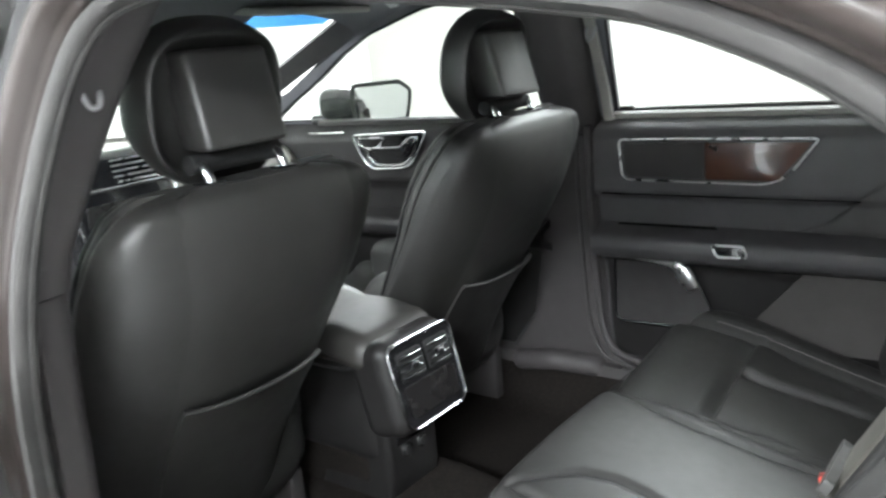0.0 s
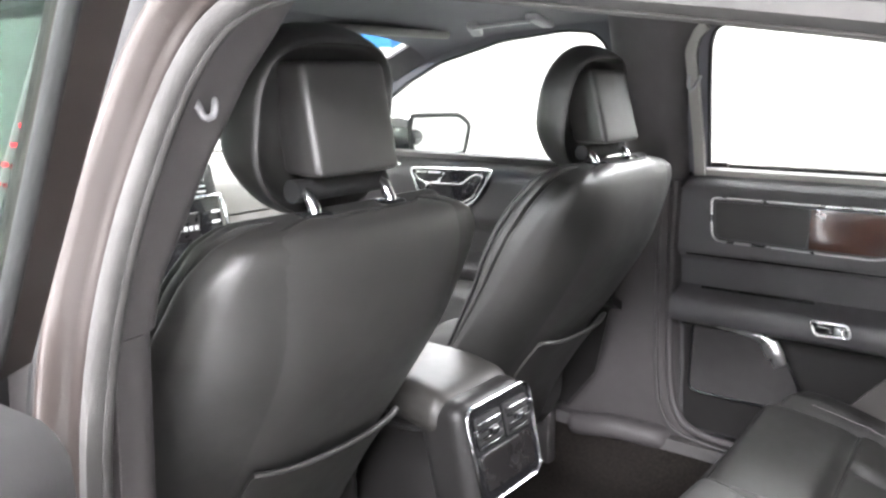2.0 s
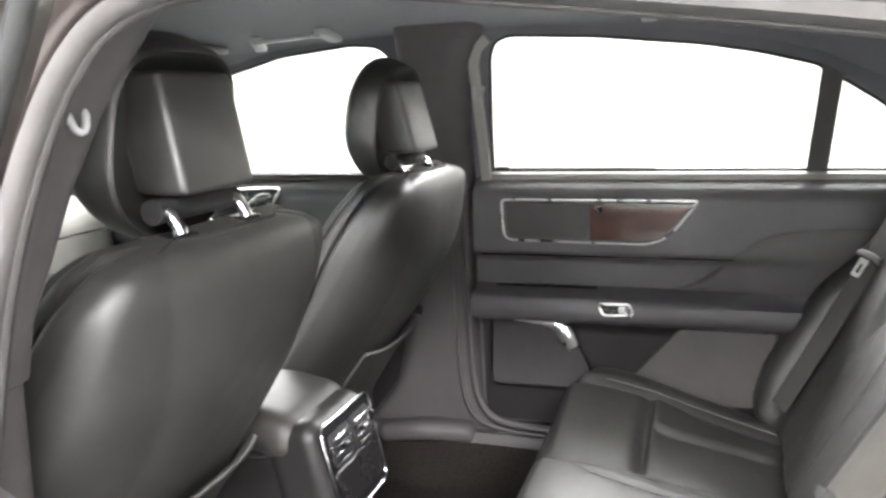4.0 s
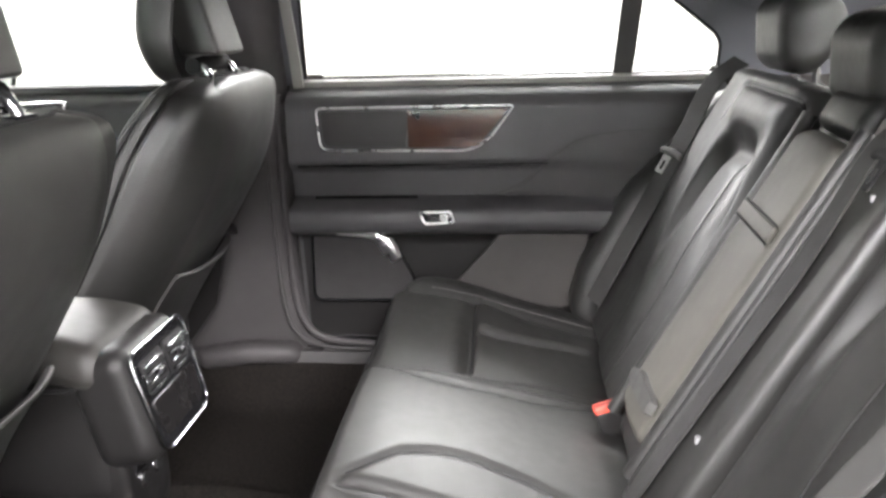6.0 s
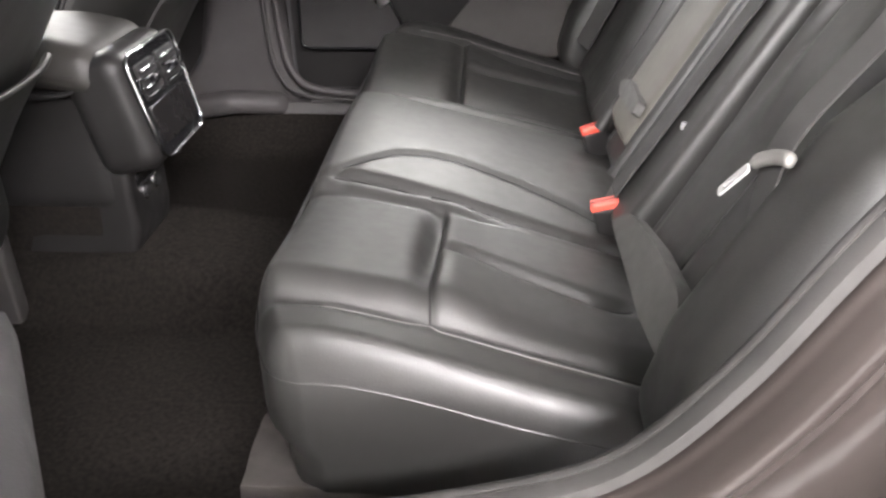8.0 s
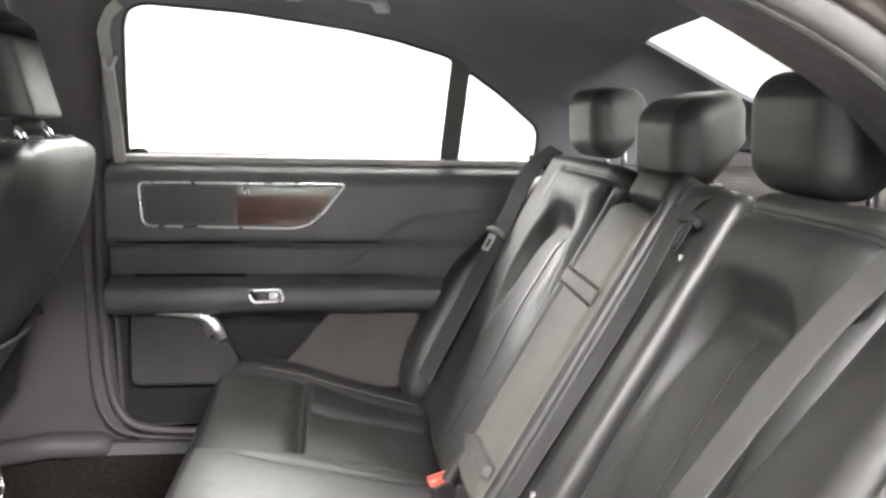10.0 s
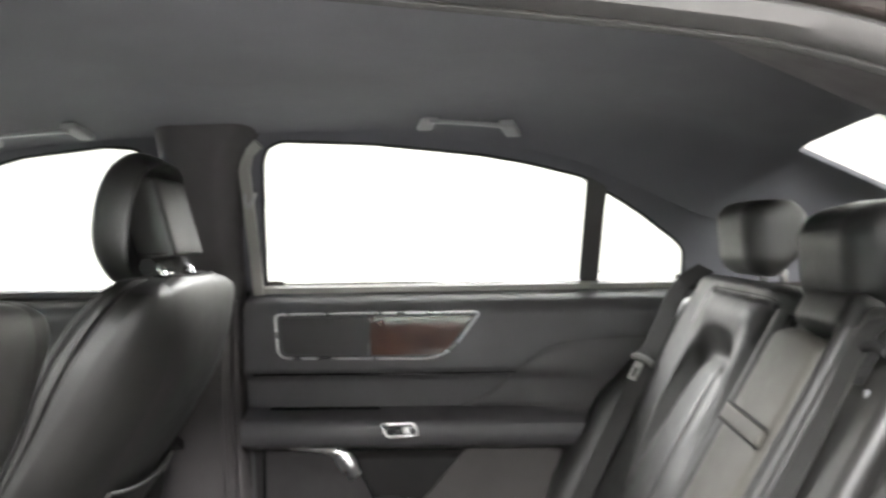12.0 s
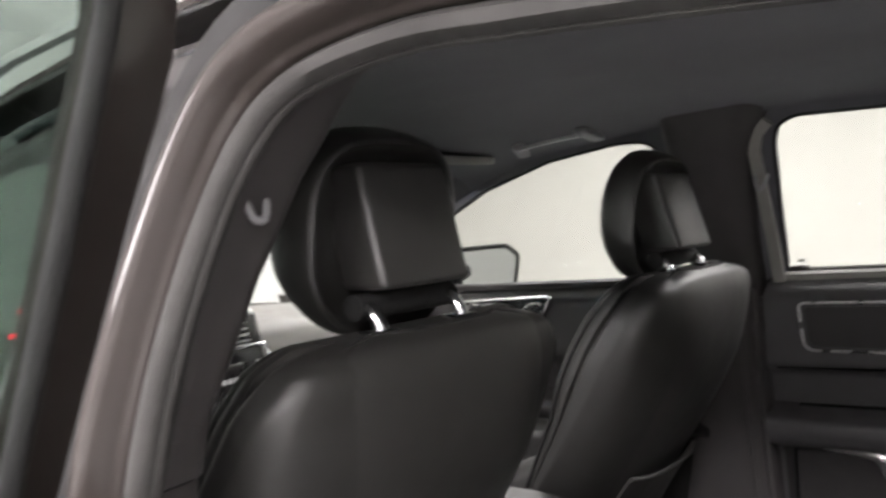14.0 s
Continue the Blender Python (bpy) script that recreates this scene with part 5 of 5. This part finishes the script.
def rear_backrest():
    t = bench

    def section(sg, mid, half, pad, pad_half, split, lo, hi):
        """One side's backrest: raised surround, hollow under the top pad, inner pad with a sewn split."""
        def bend(p, n):
            a, y = p.z + 0.292, sg * (p.y + mid)
            w = abs(y)
            d = 0.0
            if n.x > 0:
                u = (w - pad) / pad_half
                q = (abs(u * pad_half / (pad_half + 0.022)) ** 4 + (max(0, a - 0.24) / 0.262) ** 4) ** 0.25
                rim = step(0.86, 1.07, q)
                d += (0.003 + 0.041 * step(0.16, 0.47, a)) * rim
                q2 = (abs(u) ** 4 + (max(0, a - 0.24) / 0.256) ** 4) ** 0.25
                puff = 1 - step(lerp(0.38, 0.74, step(0.14, 0.46, a)), lerp(1.14, 1.05, step(0.14, 0.46, a)), q2)
                d += lerp(0.005, 0.027, step(0.14, 0.46, a)) * puff * (1 - 0.30 * u * u)
                d -= 0.0025 * bell(w - split, 0.009) * puff
                d += 0.010 * bell(a - 0.545, 0.035) * rim * (1 - step(0.9, 1.25, abs(u)))
                d -= 0.007 * stitch_gap(w, a) * rim
                d -= 0.014 * (1 - step(0.0, 0.22, a)) * rim
                d *= max(0, n.x) * (0.15 + 0.85 * step(0.0, 0.07, half - abs(p.y)))
            return on_back(y, a, p.x - 0.070 + 0.016 * (1 - step(0.24, 0.46, a)) * (n.x > 0) + d)

        def stitch_gap(w, a):
            """Depth of the sewn groove that frames the top block."""
            top = bell(a - 0.583, 0.006) * step(lo + 0.004, lo + 0.012, w) * (1 - step(hi - 0.012, hi - 0.004, w))
            legs = max(bell(w - lo, 0.006), bell(w - hi, 0.006)) * step(0.505, 0.52, a) * (1 - step(0.572, 0.583, a))
            return max(top, legs)

        sec = part("side_section", rpad(0.05, half, 0.336, 0.035, (3, 110, 130), bend), LEATHER, t, "black leather backrest section with a padded insert")
        frame_line = [(lo, a) for a in np.linspace(0.505, 0.568, 8)] + [(lo + 0.015 * (1 - math.cos(b)), 0.568 + 0.015 * math.sin(b)) for b in np.linspace(0.1, 1.47, 6)]
        frame_line += [(w, 0.583) for w in np.linspace(lo + 0.02, hi - 0.02, 16)] + [(hi - 0.015 * (1 - math.sin(b)), 0.568 + 0.015 * math.cos(b)) for b in np.linspace(0.1, 1.47, 6)] + [(hi, a) for a in np.linspace(0.568, 0.505, 8)]
        for off in (-0.0032, 0.0032):
            pts = [bend(Vector((0.05, w * (1 + off * 0.6) - mid, a + off - 0.292)), Vector((1, 0, 0))) + OUT * 0.0006 for w, a in frame_line]
            part("stitching", tube(pts, 0.0012, 6, up=OUT), RUBBER, sec)
        part("pad_seam", tube([bend(Vector((0.05, split - mid, a - 0.292)), Vector((1, 0, 0))) + OUT * 0.0006 for a in np.linspace(0.02, 0.455, 30)], 0.0014, 6, up=OUT), RUBBER, sec)

    section(1, 0.345, 0.258, 0.275, 0.110, 0.240, 0.125, 0.440)
    section(-1, 0.462, 0.166, 0.450, 0.096, 0.470, 0.335, 0.590)

    # centre: back plate, armrest and strap
    AY = -0.035
    part("centre_section", rpad(0.04, 0.205, 0.325, 0.02, (3, 20, 30), lambda p, n: on_back(p.y - 0.09, p.z + 0.285, p.x - lerp(0.060, 0.026, step(-0.02, -0.06, p.y)))), VINYL, t, "black centre section")
    part("head_pad", rpad(0.03, 0.080, 0.032, 0.02, (3, 10, 4), lambda p, n: on_back(p.y + AY, 0.590 + p.z, p.x - 0.012)), LEATHER, t)
    ar = part("centre_armrest", rpad(0.036, 0.083, 0.250, 0.016, (3, 20, 30), lambda p, n: on_back(p.y + AY, p.z + 0.290 + (0.012 * (1 - (p.y / 0.083) ** 2) if p.z > 0.2 else 0), p.x - 0.010 + (0.008 * (1 - (p.y / 0.083) ** 2) if n.x > 0 else 0))), ARMREST, t, "folded leather armrest")
    part("pull_strap", rpad(0.004, 0.081, 0.012, 0.003, (2, 14, 4), lambda p, n: on_back(p.y + AY, 0.402 + p.z + 0.03 * p.y, 0.0325 + p.x)), ARMREST, ar, "black pull strap")
    for da in (-0.014, 0.014):
        part("strap_seam", tube([on_back(y + AY, 0.402 + da + 0.03 * y, 0.0345) for y in np.linspace(-0.080, 0.080, 10)], 0.0018, 6, up=OUT), RUBBER, ar)
    for y, r in ((0.070, 0.012), (-0.136, 0.013), (-0.160, 0.007)):
        part("centre_piping", tube([on_back(y, a, 0.014) for a in np.linspace(0.0, 0.57, 20)], r, 10, up=OUT), LEATHER, t)
    part("guide_pin", moved(tube([(0, 0, 0), (0, 0, 0.010)], 0.004, 10), Matrix.Translation(on_back(-0.245, 0.135, 0.012))), HANDLE, t, "small bright pin")
    part("guide_pin", moved(tube([(0, 0, 0), (0, 0, 0.008)], 0.0035, 10), Matrix.Translation(on_back(-0.250, 0.500, 0.012))), HANDLE, t, "small bright pin")
    for sg in (1, -1):
        # outboard bolster between the backrest and the door opening
        part("side_bolster", rpad(0.05, 0.075, 0.32, 0.045, (4, 12, 26), lambda p, n, sg=sg: on_back(sg * (0.682 + p.y * (1 - 0.35 * step(0.0, 0.32, p.z)) - 0.028 * step(0, 0.32, p.z)), p.z + 0.255, p.x + table([(-0.32, -0.02), (-0.2, 0.012), (0.02, 0.018), (0.12, -0.01), (0.32, -0.05)], p.z))), LEATHER, t, "smooth leather side bolster")
    fp = part("seat_flap", slab(rounded(FLAP_L, 0.012, 4), 0.022, lambda a, b, d: on_back(a, b, 0.040 + d + 0.12 * (a + 0.54))), FLAP, t, "padded leather flap")
    part("flap_stud", moved(tube([(0, 0, 0), (0, 0, 0.006)], 0.004, 10), Matrix.Translation(on_back(-0.45, 0.052, 0.059))), TRIM, fp)
    part("seat_flap", slab(rounded(FLAP_R, 0.005, 4), 0.014, lambda a, b, d: on_back(a, b, 0.032 + d)), FLAP, t, "padded leather flap")

    # three headrests
    for hy, hw, dx, dz in ((0.375, 0.102, 0.265, 1.082), (0.0, 0.102, 0.272, 1.060), (-0.400, 0.094, 0.256, 1.076)):
        h = part("headrest", rpad(0.060, hw, 0.068, 0.040, (12, 14, 12), lambda p, n, hy=hy, dx=dx, dz=dz: Vector((dx + 0.014 + p.x - 0.06 * p.z, hy + p.y * (1 - 0.16 * step(-0.02, 0.06, p.x)), dz + (0.24 * p.x if hy == 0 else 0) + (p.z if p.z > 0 else p.z * (1 - 0.65 * step(-0.01, 0.055, p.x)))))), LEATHER, t, "rounded black leather headrest")
        for sy in (-0.05, 0.05):
            part("post", tube([(dx + 0.034, hy + sy, 0.96), (dx + 0.030, hy + sy, dz - 0.02)], 0.007, 10), CHROME, h, "chrome headrest post")
            part("post_collar", box(dx + 0.03, hy + sy, 0.990, 0.03, 0.034, 0.012, 0.004), PIANO, t)
    return t


rear_backrest()


# ---- seat belts ----
def axes(at, up, side):
    """A pose at a place with its z along up and its y near side."""
    z = Vector(up).normalized()
    x = Vector(side).cross(z).normalized()
    y = z.cross(x)
    return Matrix.Translation(at) @ Matrix((x, y, z)).transposed().to_4x4()


def belt(points, ups, label, tongue_at, grip, plate_at=None, steel=CHROME, half=0.0215, slim=1.0):
    t = thing("seat_belt", label, "seat belt", "rear seat belts")
    path = curve_through(points, 8)
    part("webbing", sweep(path, [(-half, -0.0012), (half, -0.0012)] + [(half * (1 - i / 5), 0.0008 + 0.0008 * (i % 2)) for i in range(11)], up=ups), WEBBING, t, "black belt webbing")
    part("tongue_grip", rpad(0.006, 0.028, 0.0070, 0.0055, (3, 10, 4), lambda p, n: p + Vector((0, 0, -6.0 * p.y * p.y))), grip, t, "plastic tongue grip", m=tongue_at)
    part("tongue", slab(rounded([(-0.009, 0.0), (0.009, 0.0), (0.0085, -0.040), (-0.0085, -0.040)], 0.003, 3), 0.0025, lambda a, b, d: (d, a * slim, b - 0.006), [rounded([(-0.0035, -0.012), (0.0035, -0.012), (0.0035, -0.032), (-0.0035, -0.032)], 0.0015, 2)]), steel, t, "steel tongue", m=tongue_at if plate_at is None else plate_at)
    return t


belt([on_back(0.640, 0.630, 0.0), on_back(0.608, 0.56, 0.036), on_back(0.560, 0.46, 0.040), on_back(0.535, 0.38, 0.040), on_back(0.545, 0.20, 0.028), on_back(0.570, 0.02, 0.012)], (-0.6, -0.65, 0.3),
     "black seat belt hanging beside the backrest", axes(on_back(0.530, 0.398, 0.050), (0.5, 0.1, 0.87), (-0.5, 0.6, 0.3)), BUTTON, axes(on_back(0.524, 0.394, 0.056), (0.5, 0.16, 0.87), (-0.75, 0.55, 0.36)), ZINC)
belt([on_back(-0.640, 0.62, 0.02), on_back(-0.645, 0.50, 0.064), on_back(-0.632, 0.352, 0.077), on_back(-0.626, 0.240, 0.078), on_back(-0.612, 0.14, 0.030), on_back(-0.60, 0.02, 0.0)], OUT * 0.9 + Vector((0, -0.25, 0)),
     "black seat belt hanging over the side bolster", axes(on_back(-0.640, 0.233, 0.084), (0.45, 0.4, 0.6), (0.018, -0.058, 0.027)), BUTTON,
     axes(on_back(-0.634, 0.219, 0.094), (0.018, -0.017, 0.033), (0.0083, 0.0376, 0.0148)), ZINC, 0.015, 0.62)
belt([on_back(-0.215, 0.60, 0.0), on_back(-0.215, 0.56, 0.030), on_back(-0.212, 0.40, 0.022), on_back(-0.208, 0.2, 0.024), on_back(-0.205, 0.0, 0.026)], OUT,
     "black centre seat belt running down the backrest", axes(on_back(-0.258, 0.552, 0.034), UP, (0, 1, 0)), RUBBER, None, RUBBER)


def buckle(x, y, z, turn):
    t = thing("seat_belt_buckle", "black seat belt buckle with a red release button", "seat belt buckle", "buckles", at=pose(x, y, z, 0, -16, turn))
    part("casing", rpad(0.0235, 0.0135, 0.026, 0.006, (4, 4, 5), lambda p, n: p + Vector((0.002, 0, -0.0285))), DARKTRIM, t, "black buckle casing")
    b = part("release_button", rpad(0.0225, 0.0125, 0.0065, 0.004, (5, 4, 3)), RED, t, "red release button")
    part("slot", box(0.0, 0.0, 0.0062, 0.040, 0.0050, 0.002, 0.0), RED_DARK, b)


buckle(-0.080, 0.108, 0.464, 6)
buckle(-0.092, -0.205, 0.462, -4)
